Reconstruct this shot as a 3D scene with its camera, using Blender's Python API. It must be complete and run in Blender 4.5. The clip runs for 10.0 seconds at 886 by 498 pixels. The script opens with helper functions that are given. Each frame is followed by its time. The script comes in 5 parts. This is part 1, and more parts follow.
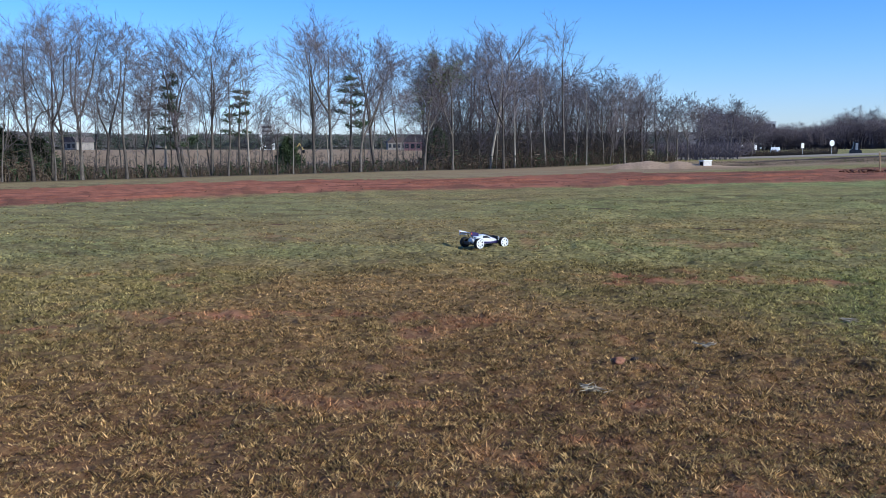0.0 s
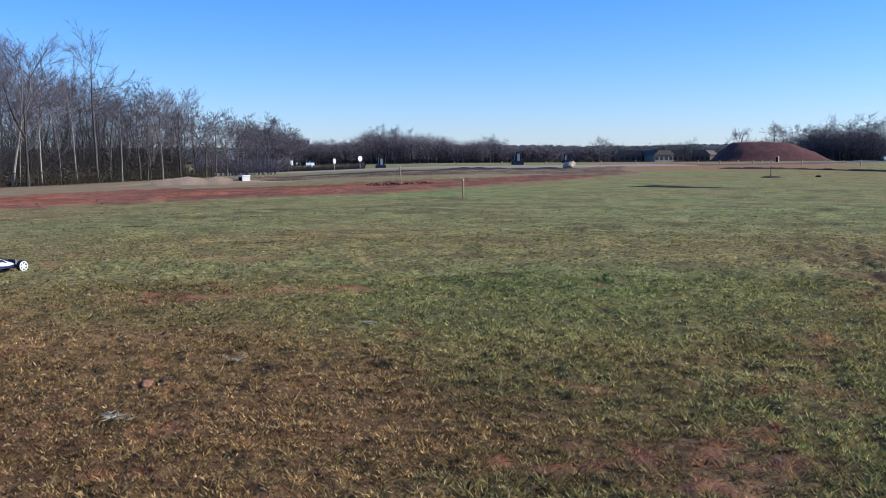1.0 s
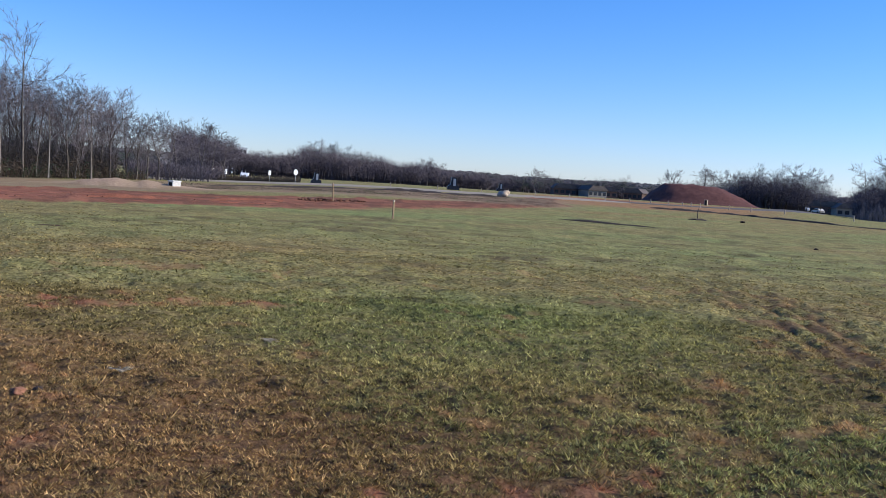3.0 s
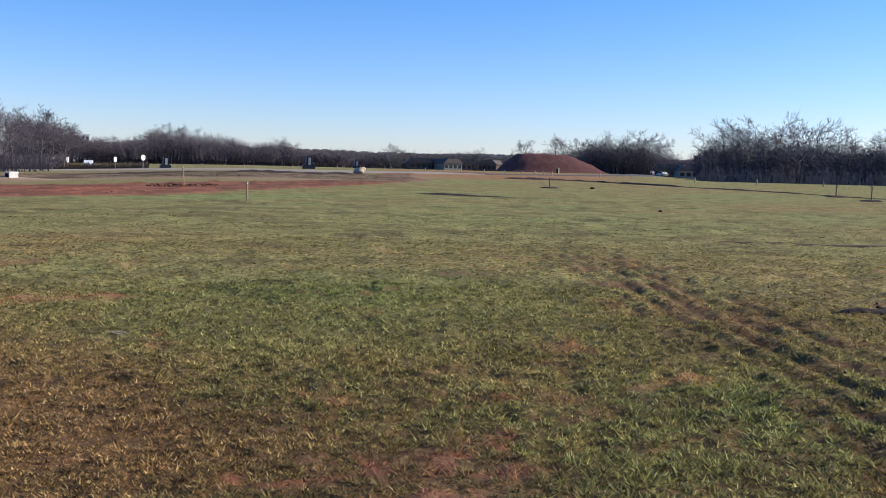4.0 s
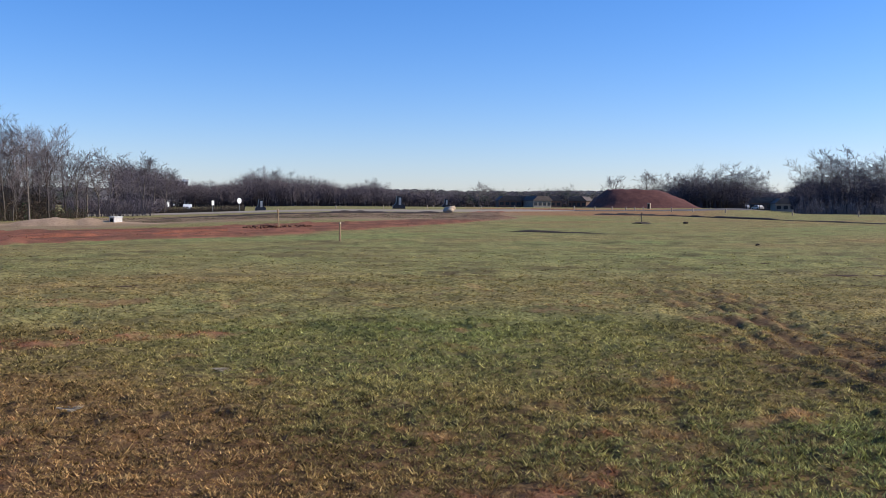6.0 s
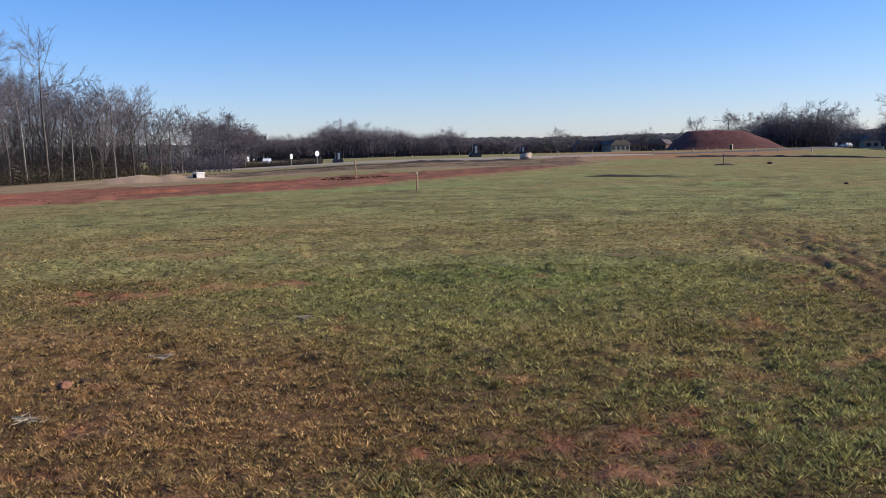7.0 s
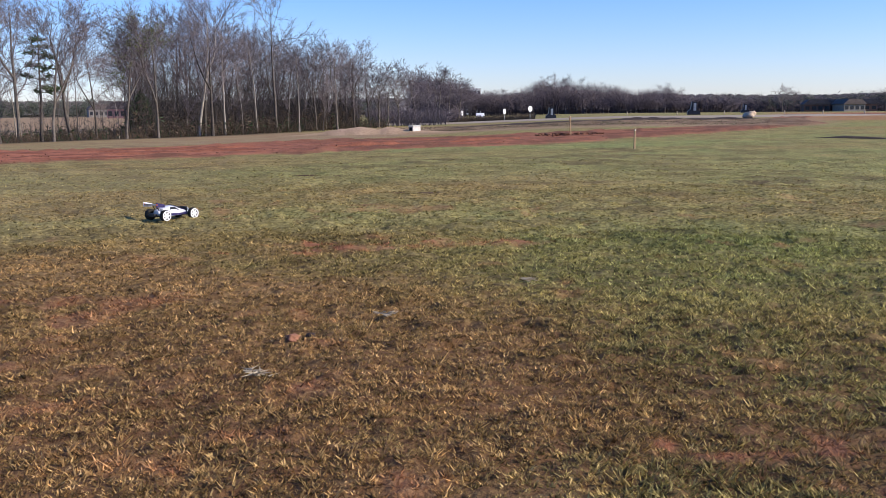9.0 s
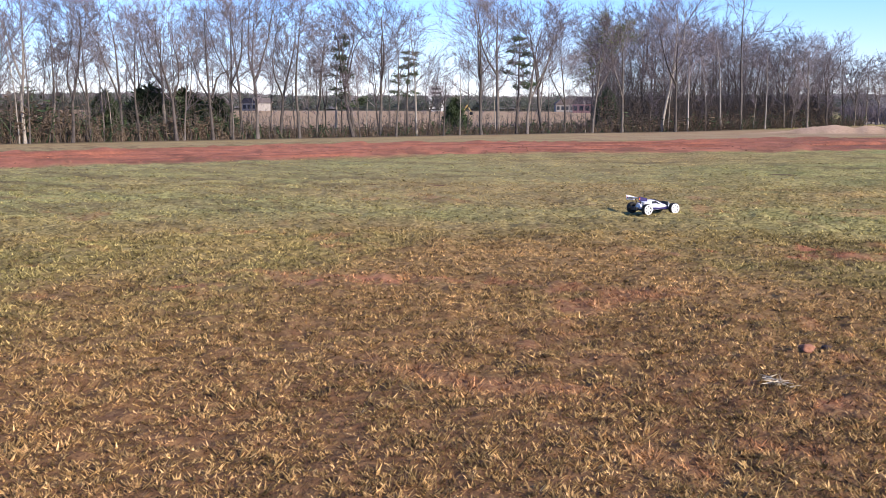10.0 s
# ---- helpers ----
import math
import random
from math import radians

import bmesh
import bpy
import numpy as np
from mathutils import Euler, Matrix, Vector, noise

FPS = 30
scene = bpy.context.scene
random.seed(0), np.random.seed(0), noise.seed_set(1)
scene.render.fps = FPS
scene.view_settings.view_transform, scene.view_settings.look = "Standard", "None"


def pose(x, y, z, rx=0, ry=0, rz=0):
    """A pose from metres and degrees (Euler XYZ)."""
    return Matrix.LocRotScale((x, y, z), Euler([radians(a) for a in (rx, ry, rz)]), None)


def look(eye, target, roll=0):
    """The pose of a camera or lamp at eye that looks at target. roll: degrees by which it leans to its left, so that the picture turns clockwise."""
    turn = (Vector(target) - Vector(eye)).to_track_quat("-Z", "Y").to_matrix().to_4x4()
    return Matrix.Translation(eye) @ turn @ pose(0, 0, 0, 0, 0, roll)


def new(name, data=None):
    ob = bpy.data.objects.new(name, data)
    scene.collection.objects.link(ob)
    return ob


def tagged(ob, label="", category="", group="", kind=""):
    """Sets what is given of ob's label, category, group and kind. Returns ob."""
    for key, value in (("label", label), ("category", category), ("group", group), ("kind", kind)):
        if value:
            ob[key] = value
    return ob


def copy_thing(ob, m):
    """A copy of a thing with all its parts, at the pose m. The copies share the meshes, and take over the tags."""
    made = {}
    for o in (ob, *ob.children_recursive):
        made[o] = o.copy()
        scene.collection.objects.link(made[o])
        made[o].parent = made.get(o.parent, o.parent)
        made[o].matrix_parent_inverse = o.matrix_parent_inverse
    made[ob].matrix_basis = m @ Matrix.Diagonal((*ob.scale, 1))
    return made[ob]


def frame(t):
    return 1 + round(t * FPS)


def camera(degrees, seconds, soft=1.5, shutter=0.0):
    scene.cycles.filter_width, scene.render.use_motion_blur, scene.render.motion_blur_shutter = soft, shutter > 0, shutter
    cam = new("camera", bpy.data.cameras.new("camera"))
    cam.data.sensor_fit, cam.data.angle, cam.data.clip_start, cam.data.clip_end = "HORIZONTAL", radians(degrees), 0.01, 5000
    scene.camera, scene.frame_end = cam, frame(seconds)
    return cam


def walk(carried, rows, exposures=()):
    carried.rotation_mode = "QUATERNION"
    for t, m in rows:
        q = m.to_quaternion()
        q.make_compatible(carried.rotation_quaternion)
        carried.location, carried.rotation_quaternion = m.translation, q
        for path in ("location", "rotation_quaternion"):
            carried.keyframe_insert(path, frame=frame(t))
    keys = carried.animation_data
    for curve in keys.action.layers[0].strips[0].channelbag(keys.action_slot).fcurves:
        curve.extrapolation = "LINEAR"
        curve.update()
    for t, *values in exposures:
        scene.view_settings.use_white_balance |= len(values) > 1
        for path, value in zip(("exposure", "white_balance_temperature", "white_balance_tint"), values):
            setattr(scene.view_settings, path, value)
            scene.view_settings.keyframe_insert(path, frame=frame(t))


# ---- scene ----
cam = camera(49.4, 10.0, soft=0.7)
PATH = [
    (0, (0.502, -0.376, 1.444), (0.436, 1.612, 1.238), -0.1),
    (0.2, (0.539, -0.341, 1.423), (0.724, 1.641, 1.23), -1.0),
    (0.5, (0.613, -0.279, 1.427), (1.14, 1.641, 1.245), -1.1),
    (1, (0.653, -0.305, 1.429), (1.489, 1.503, 1.252), -0.3),
    (1.5, (0.768, -0.37, 1.444), (1.704, 1.39, 1.289), 1.0),
    (2, (0.848, -0.332, 1.455), (1.765, 1.441, 1.333), 3.6),
    (2.2, (0.875, -0.28, 1.456), (1.825, 1.477, 1.345), 4.2),
    (3.3, (0.89, -0.32, 1.44), (1.86, 1.423, 1.293), 3.6),
    (3.5, (0.89, -0.327, 1.437), (1.87, 1.408, 1.264), 2.8),
    (4, (0.931, -0.373, 1.452), (2.136, 1.215, 1.289), 1.4),
    (4.5, (0.953, -0.357, 1.447), (2.199, 1.204, 1.365), 0.6),
    (5, (0.926, -0.345, 1.44), (2.118, 1.26, 1.372), 1.3),
    (5.2, (0.918, -0.347, 1.439), (2.08, 1.279, 1.364), 1.5),
    (6.3, (0.874, -0.362, 1.43), (1.882, 1.363, 1.331), 0.0),
    (6.5, (0.868, -0.364, 1.429), (1.843, 1.378, 1.308), -0.1),
    (7, (0.891, -0.351, 1.406), (1.799, 1.42, 1.214), -1.3),
    (7.5, (0.864, -0.251, 1.419), (1.8, 1.507, 1.232), 1.0),
    (8, (0.823, -0.181, 1.404), (1.726, 1.591, 1.193), 0.1),
    (8.5, (0.856, -0.032, 1.407), (1.554, 1.826, 1.163), -0.6),
    (9, (0.888, 0.097, 1.401), (1.392, 2.013, 1.125), -0.4),
    (9.5, (0.746, 0.182, 1.395), (0.947, 2.151, 1.109), 0.4),
    (9.8, (0.622, 0.208, 1.389), (0.554, 2.187, 1.103), 1.0),
    (10, (0.501, 0.214, 1.393), (0.098, 2.152, 1.11), 0.2),
]
walk(cam, [(t, look(eye, target, roll)) for t, eye, target, roll in PATH],
     [(0, 0.0, 5600, 5), (1.0, 0.05, 5750, 7), (2.0, 0.08, 5850, 8), (3.5, 0.08, 6300, 9), (4.5, 0.18, 6700, 10), (6.5, -0.02, 6550, 11), (7.5, -0.02, 6700, 13), (8.5, 0.1, 6650, 14), (9.3, 0.35, 6600, 16), (10.0, 0.65, 6550, 18)])


# ---- light ----
SUN_AZ, SUN_EL = 118.0, 29.0
world = bpy.data.worlds.new("world")
scene.world = world
world.use_nodes = True
wn = world.node_tree
wn.nodes.clear()
sky = wn.nodes.new("ShaderNodeTexSky")
sky.sky_type = "NISHITA"
sky.sun_disc = False
sky.sun_elevation = radians(SUN_EL)
sky.sun_rotation = radians(SUN_AZ)
sky.air_density, sky.dust_density, sky.ozone_density = 1.0, 0.3, 5.0
bg = wn.nodes.new("ShaderNodeBackground")
bg.inputs["Strength"].default_value = 0.14
wo = wn.nodes.new("ShaderNodeOutputWorld")
tint = wn.nodes.new("ShaderNodeMix")
tint.data_type, tint.blend_type = "RGBA", "MULTIPLY"
tint.inputs["Factor"].default_value = 1.0
tint.inputs["B"].default_value = (1.06, 1.03, 1.24, 1)
deep = wn.nodes.new("ShaderNodeHueSaturation")
deep.inputs["Saturation"].default_value = 1.2
wn.links.new(sky.outputs[0], tint.inputs["A"])
wn.links.new(tint.outputs["Result"], deep.inputs["Color"])
wn.links.new(deep.outputs["Color"], bg.inputs[0])
wn.links.new(bg.outputs[0], wo.inputs[0])
sun = new("sun", bpy.data.lights.new("sun", "SUN"))
sun.data.energy, sun.data.angle, sun.data.color = 5.0, radians(0.53), (1.0, 0.92, 0.78)
sd = Vector((math.sin(radians(SUN_AZ)) * math.cos(radians(SUN_EL)), math.cos(radians(SUN_AZ)) * math.cos(radians(SUN_EL)), math.sin(radians(SUN_EL))))
sun.matrix_world = look(sd * 60, (0, 0, 0))

# ---- plan helpers ----
OX, OY = 0.8, -0.2


def polar(az, r):
    """A place in the plan by its bearing, clockwise from +y, and its range from where the camera stands."""
    return OX + r * math.sin(radians(az)), OY + r * math.cos(radians(az))


def sm(a, b, v):
    t = np.clip((v - a) / (b - a), 0, 1)
    return t * t * (3 - 2 * t)


def hash2(i, j, s):
    h = np.sin(i * 127.1 + j * 311.7 + s * 74.7) * 43758.5453
    return h - np.floor(h)


def vnoise(x, y, s=0):
    i, j = np.floor(x), np.floor(y)
    u, v = x - i, y - j
    u, v = u * u * (3 - 2 * u), v * v * (3 - 2 * v)
    a = hash2(i, j, s) * (1 - u) + hash2(i + 1, j, s) * u
    b = hash2(i, j + 1, s) * (1 - u) + hash2(i + 1, j + 1, s) * u
    return a * (1 - v) + b * v


def fbm(x, y, s=0, octaves=4):
    total, amp, norm = 0, 1.0, 0
    for k in range(octaves):
        total = total + amp * vnoise(x, y, s + k * 13)
        norm += amp
        x, y, amp = x * 2.03 + 7.1, y * 2.03 - 3.3, amp * 0.5
    return total / norm


def seg_dist(x, y, x0, y0, x1, y1):
    """Distance to a stretch and how far along it (0 to 1)."""
    dx, dy = x1 - x0, y1 - y0
    t = np.clip(((x - x0) * dx + (y - y0) * dy) / (dx * dx + dy * dy), 0, 1)
    return np.hypot(x - x0 - t * dx, y - y0 - t * dy), t


# the graded clay strip: x, y, half-width along its middle
STRIP = [(-60, -38, 8), (-35, 5, 7), (-20.3, 28, 6.6), (-8.6, 42.5, 8.6), (3, 45.8, 8.2), (12.6, 53.2, 11.0), (22.6, 56.6, 7.4), (35, 62.6, 4.6), (54, 77, 3.2), (66, 96, 2.2), (84, 120, 2.5), (112, 140, 5)]
# bare clay in the turf: x, y, half-length across the view, half-depth
BARE = [(-3.0, 7.15, 1.0, 0.2), (-1.9, 7.7, 1.0, 0.28), (-0.8, 8.0, 0.7, 0.2), (1.4, 10.1, 0.9, 0.4), (2.4, 10.3, 1.0, 0.5), (3.3, 10.4, 0.8, 0.35), (4.3, 10.1, 0.6, 0.3), (1.8, 9.2, 0.5, 0.25),
        (1.0, 5.1, 0.5, 0.3), (2.85, 3.6, 0.4, 0.14), (3.4, 3.5, 0.45, 0.2), (3.85, 3.25, 0.5, 0.34), (4.3, 3.45, 0.35, 0.25), (3.5, 2.9, 0.4, 0.2), (4.0, 4.8, 0.2, 0.12), (4.9, 4.2, 0.25, 0.15)]
# wheel marks, furrows and, first, a stake's painted shadow: x0, y0, x1, y1, half-width, how dark
FURROWS_AND_SHADE = [(18.2, 36.0, 16.6, 37.0, 0.4, 0.7), (12.4, 9.3, 15.5, 6.2, 0.14, 0.6), 
           (16.5, 17.5, 21.0, 13.0, 0.14, 0.5), (4.5, 17.4, 5.9, 17.0, 0.16, 0.9), (11.6, 17.8, 13.1, 16.8, 0.18, 0.9), (11.1, 17.0, 15.6, 17.4, 0.14, 0.6), (16.5, 19.2, 17.8, 18.1, 0.2, 0.9), (-9, 17.5, -4, 18.2, 0.15, 0.6), (-1, 28, 5, 27.5, 0.2, 0.6), (9, 31, 14, 29.5, 0.22, 0.7), (6.8, 19.8, 11.5, 17.0, 0.15, 0.5), (12.0, 26.0, 19.0, 21.0, 0.2, 0.45), (-4.5, 20.5, 3.0, 21.0, 0.14, 0.35), (20, 31, 28, 24, 0.2, 0.4)]
TRACK = [(15.6, 15.2), (13.6, 12.2), (10.6, 7.5), (8.7, 5.0), (7.4, 3.0), (5.4, 0.2)]
PITCH_LINES = 0.34


def strip_value(x, y):
    best = np.full(np.shape(x), -9.0)
    for (x0, y0, w0), (x1, y1, w1) in zip(STRIP, STRIP[1:]):
        d, t = seg_dist(x, y, x0, y0, x1, y1)
        best = np.maximum(best, 1 - d / (w0 + (w1 - w0) * t))
    return best


def track_dist(x, y):
    """Signed distance off the middle of the wheel tracks, and 0 to 1 along them."""
    best, side, along = np.full(np.shape(x), 99.0), np.ones(np.shape(x)), np.zeros(np.shape(x))
    n = len(TRACK) - 1
    for k, ((x0, y0), (x1, y1)) in enumerate(zip(TRACK, TRACK[1:])):
        d, t = seg_dist(x, y, x0, y0, x1, y1)
        s = np.sign((x - x0) * (y1 - y0) - (y - y0) * (x1 - x0))
        near = d < best
        best, side, along = np.where(near, d, best), np.where(near, s, side), np.where(near, (k + t) / n, along)
    return best * side, along


def plain(x, y):
    """Height of the land at large."""
    n, q = -0.81 * x + 0.587 * y, 0.643 * x + 0.766 * y
    z = -0.0105 * np.clip(n - 15, 0, 45) * (1 - sm(60, 150, q))
    r, az = np.hypot(x - OX, y - OY), np.degrees(np.arctan2(x - OX, y - OY))
    z = z + 0.0085 * sm(12, 26, az) * (np.clip(q - 45, 0, 70) + (1 - 1.3 * sm(48, 53, az)) * np.clip(q - 115, 0, 110)) - 0.004 * np.clip(n - 25, 0, 40) * sm(-6, 4, az) * (1 - sm(150, 260, r))
    z = z + 1.4 * (1 - sm(12, 26, az)) * sm(220, 420, r)
    ridge = (8 + 9 * fbm(az / 9.0 + 40, r * 0 + 0.5, 5)) * sm(560, 1000, r)
    return z + ridge


def relief(x, y):
    """The land with the clay pile, the heaps and the wheel tracks on it."""
    z = plain(x, y)
    r = np.hypot(x - OX, y - OY)
    # low sandy pile beside the basin
    e = np.hypot((x - 17.2) / 8.5, (y - 85.0) / 4.2)
    z = z + 0.62 * (1 - sm(0, 1, e)) * (0.35 + 1.2 * fbm(x / 1.3, y / 1.3, 9))
    # rough verge between the strip and the road
    az = np.degrees(np.arctan2(x - OX, y - OY))
    rough = sm(11, 15, az) * (1 - sm(33, 38, az)) * sm(84, 96, r) * (1 - sm(128, 140, r))
    z = z + rough * (0.25 * fbm(x / 4, y / 4, 21) - 0.12)
    # loose clay on the strip
    s = strip_value(x, y)
    z = z + sm(0, 0.4, s) * (0.16 * fbm(x / 1.6, y / 1.6, 3) - 0.05)
    z = z + 0.13 * sm(0.16, 0.0, np.abs(s - 0.36)) * sm(0.35, 0.65, fbm(x / 1.1, y / 1.1, 4))
    near = 1 - sm(20, 60, r)
    z = z + near * (0.04 * (fbm(x / 2.2, y / 2.2, 11) - 0.5) + 0.012 * (fbm(x / 0.6, y / 0.6, 12, 2) - 0.5))
    for size, depth, r0, r1, r2, r3 in ((0.1, 0.036, 0, 1, 7, 11), (0.16, 0.07, 6, 10, 14, 22), (0.42, 0.11, 14, 22, 40, 60)):
        z = z + depth * sm(-46, -43, az) * (1 - sm(70, 73, az)) * sm(r0 * 0.5 + 0.6, r1 * 0.5 + 1.6, r) * (1 - sm(r2, r3, r)) * (fbm(x / size, y / size, 16, 2) - 0.5)
    d, a = track_dist(x, y)
    z = z + sm(1.0, 0.6, np.abs(d)) * sm(0, 0.2, a) * 0.024 * np.cos(2 * np.pi * d / PITCH_LINES) * (0.2 + 0.8 * sm(0.3, 0.6, fbm(x / 0.3, y / 0.3, 14, 2)))
    for x0, y0, x1, y1, w, k in FURROWS_AND_SHADE:
        d, t = seg_dist(x, y, x0, y0, x1, y1)
        z = z + k * (0.09 * sm(2.2 * w, w, d) - 0.2 * sm(w, 0.2 * w, d)) * sm(0, 0.1, t) * sm(1, 0.9, t) * (w / 0.3) * fbm(x / 0.4, y / 0.4, 15)
    return z


def cover(x, y):
    """What grows or lies on the land: green, clay, dark soil and painted shade; tawny field, woodland, sand."""
    r, az = np.hypot(x - OX, y - OY), np.degrees(np.arctan2(x - OX, y - OY))
    n1, n2, n3 = fbm(x / 6, y / 6, 31), fbm(x / 1.3, y / 1.3, 32), fbm(x / 0.33, y / 0.33, 33, 3)
    nf, n4 = fbm(x / 14, y / 5, 36), fbm(x / 0.1, y / 0.1, 34, 2)
    wob = 0.5 * (n2 - 0.5) + 0.35 * (n3 - 0.5)
    green = 0.42 + 0.55 * (n1 - 0.5) + 0.5 * (n2 - 0.5)
    e = np.hypot((x + 0.2) / 3.7, (y - 4.6) / 5.2)
    green = green - 0.4 * sm(1.15, 0.75, e + 1.0 * wob)
    for cx, cy, rx, ry, k in ((6.6, 8.6, 3.6, 3.2, 0.3), (-7, 13.5, 6, 2.0, 0.25), (6.8, 2.6, 1.4, 1.5, 0.25), (2.7, 2.9, 1.7, 0.9, 0.28), (5.2, 3.2, 1.6, 1.5, 0.22), (1.5, 13, 5, 1.6, 0.2), (-1, 22, 12, 4, 0.12)):
        green = green + k * sm(1.2, 0.5, np.hypot((x - cx) / rx, (y - cy) / ry) + wob)
    green = green + sm(15, 40, r) * (0.08 + 0.9 * (nf - 0.5))
    clay = np.zeros(np.shape(x))
    for cx, cy, rl, rd in BARE:
        b = math.atan2(cx - OX, cy - OY)
        u = (x - cx) * math.cos(b) - (y - cy) * math.sin(b)
        v = (x - cx) * math.sin(b) + (y - cy) * math.cos(b)
        clay = np.maximum(clay, sm(1.4, 0.3, np.hypot(u / rl, v / rd) + 3.2 * wob) * sm(0.36, 0.52, n3) * (0.25 + 0.75 * sm(0.4, 0.6, n4)) * 0.8)
    clay = np.maximum(clay, 0.5 * sm(0.58, 0.76, n3 * 0.5 + n2 * 0.5) * sm(30, 10, r))
    damp = sm(1.1, 0.4, np.hypot((x - 3.75) / 1.1, (y - 3.3) / 0.8) + 1.6 * wob) * sm(0.4, 0.6, n3)
    s = strip_value(x, y)
    clay = np.maximum(clay, sm(-0.08, 0.1, s + 0.25 * (fbm(x / 1.8, y / 1.8, 37) - 0.5)))
    dark = 0.3 * damp
    d, a = track_dist(x, y)
    dark = np.maximum(dark, sm(1.1, 0.7, np.abs(d)) * sm(0.05, 0.3, a) * (0.5 - 0.5 * np.cos(2 * np.pi * d / PITCH_LINES)) * (0.2 + 0.8 * sm(0.35, 0.6, n3)) * 0.75)
    clay = np.maximum(clay, 0.25 * sm(1.1, 0.5, np.abs(d)) * sm(0.05, 0.3, a) * sm(0.45, 0.6, n3))
    for x0, y0, x1, y1, w, k in FURROWS_AND_SHADE:
        d, t = seg_dist(x, y, x0, y0, x1, y1)
        dark = np.maximum(dark, k * sm(1.3 * w, 0.5 * w, d + 0.6 * w * (n3 - 0.5)) * sm(0, 0.15, t) * sm(1, 0.85, t))
    # streaks of dark soil colour standing in for shadows along the furrows
    across, ahead = 0.866 * x - 0.5 * y, 0.5 * x + 0.866 * y
    rows = fbm(across / 2.4, ahead / 0.34, 41, 3)
    dark = np.maximum(dark, 0.5 * sm(0.56, 0.7, rows) * sm(9, 15, r) * (1 - sm(45, 70, r)) * (0.35 + 0.65 * sm(0.35, 0.6, n1)))
    for level, k, size in ((0.34, 0.55, 1.4), (0.14, 0.6, 0.8), (0.62, 0.3, 2.0)):
        dark = np.maximum(dark, k * sm(0.14, 0.03, np.abs(s - level + 0.1 * (n2 - 0.5))) * sm(0.44, 0.6, fbm(x / size, y / size, 6)))
    bank = sm(12, 16, az) * (1 - sm(33, 36, az)) * sm(90, 97, r) * (1 - sm(124, 132, r))
    dark = np.maximum(dark, bank * (0.15 + 0.5 * sm(0.42, 0.6, fbm(x / 1.5, y / 1.5, 8))))
    dark = np.maximum(dark, (0.24 + 0.5 * sm(0.35, 0.65, n2)) * sm(0, 12, az) * sm(-0.05, 0.3, s))
    # bare worked ground before the stockpile, and the dark ditch along it
    worked = sm(32.5, 35, az) * (1 - sm(45, 50, az)) * sm(104, 116, r + 10 * (nf - 0.5)) * (1 - sm(190, 215, r))
    clay = np.maximum(clay, 0.55 * worked)
    nline = -0.81 * x + 0.587 * y
    tawny = sm(9, 12, az) * (1 - sm(34, 38, az)) * sm(78, 90, r) * (1 - sm(126, 136, r))
    edge = sm(-0.05, -0.12, s) * sm(24, 30, nline) * (1 - sm(84, 98, q_of(x, y)))
    tawny = np.maximum(tawny, (0.6 + 0.3 * sm(-10, 5, az)) * edge)
    field = sm(62, 70, nline) * sm(12, 4, az) * (1 - sm(420, 520, r))
    tawny = np.maximum(tawny, field)
    # dry straw tint to the left, which also stands for front-lit brightness
    tawny = np.maximum(tawny, 0.2 * sm(8, -8, az) * sm(9, 17, r) * sm(0.25, 0.5, nf) * (1 - clay))
    wood = np.maximum(sm(480, 620, r), sm(50, 54, nline) * (1 - sm(66, 72, nline)) * (1 - sm(95, 120, r)))
    sand = sm(1.1, 0.75, np.hypot((x - 17.2) / 8.5, (y - 85.0) / 4.2) + 0.5 * (n2 - 0.5)) * (0.5 + 0.7 * fbm(x / 1.1, y / 1.1, 38))
    dark = np.maximum(dark, 0.75 * sm(1.0, 0.5, np.hypot((x - 13.2) / 3.2, (y - 84.0) / 2.6)) * sm(0.38, 0.6, fbm(x / 0.9, y / 0.9, 39)))
    return np.clip(green, 0, 1), np.clip(clay, 0, 1), np.clip(dark, 0, 1), np.clip(tawny, 0, 1), np.clip(wood, 0, 1), np.clip(sand, 0, 1)


def q_of(x, y):
    return 0.643 * x + 0.766 * y


def land(x, y):
    return float(relief(np.array([x], float), np.array([y], float))[0])


# ---- materials ----
def material(name, rough=0.8, metal=0.0):
    m = bpy.data.materials.new(name)
    m.use_nodes = True
    b = m.node_tree.nodes["Principled BSDF"]
    b.inputs["Roughness"].default_value = rough
    b.inputs["Metallic"].default_value = metal
    b.inputs["Specular IOR Level"].default_value = 0.25
    return m, m.node_tree, b


def link(t, a, b):
    t.links.new(a, b)


def noise_node(t, scale, detail=4, rough=0.55, coord="Object"):
    tc = t.nodes.new("ShaderNodeTexCoord")
    n = t.nodes.new("ShaderNodeTexNoise")
    n.inputs["Scale"].default_value, n.inputs["Detail"].default_value, n.inputs["Roughness"].default_value = scale, detail, rough
    link(t, tc.outputs[coord], n.inputs["Vector"])
    return n.outputs["Fac"]


def ramp(t, fac, stops):
    r = t.nodes.new("ShaderNodeValToRGB")
    e = r.color_ramp.elements
    while len(e) < len(stops):
        e.new(0.5)
    for k, (p, c) in enumerate(stops):
        e[k].position, e[k].color = p, (*c, 1)
    link(t, fac, r.inputs["Fac"])
    return r.outputs["Color"]


def mix(t, fac, a, b, mode="MIX"):
    m = t.nodes.new("ShaderNodeMix")
    m.data_type, m.blend_type = "RGBA", mode
    for socket, v in ((m.inputs["Factor"], fac), (m.inputs["A"], a), (m.inputs["B"], b)):
        if isinstance(v, (int, float)):
            socket.default_value = v
        elif isinstance(v, tuple):
            socket.default_value = (*v, 1)
        else:
            link(t, v, socket)
    return m.outputs["Result"]


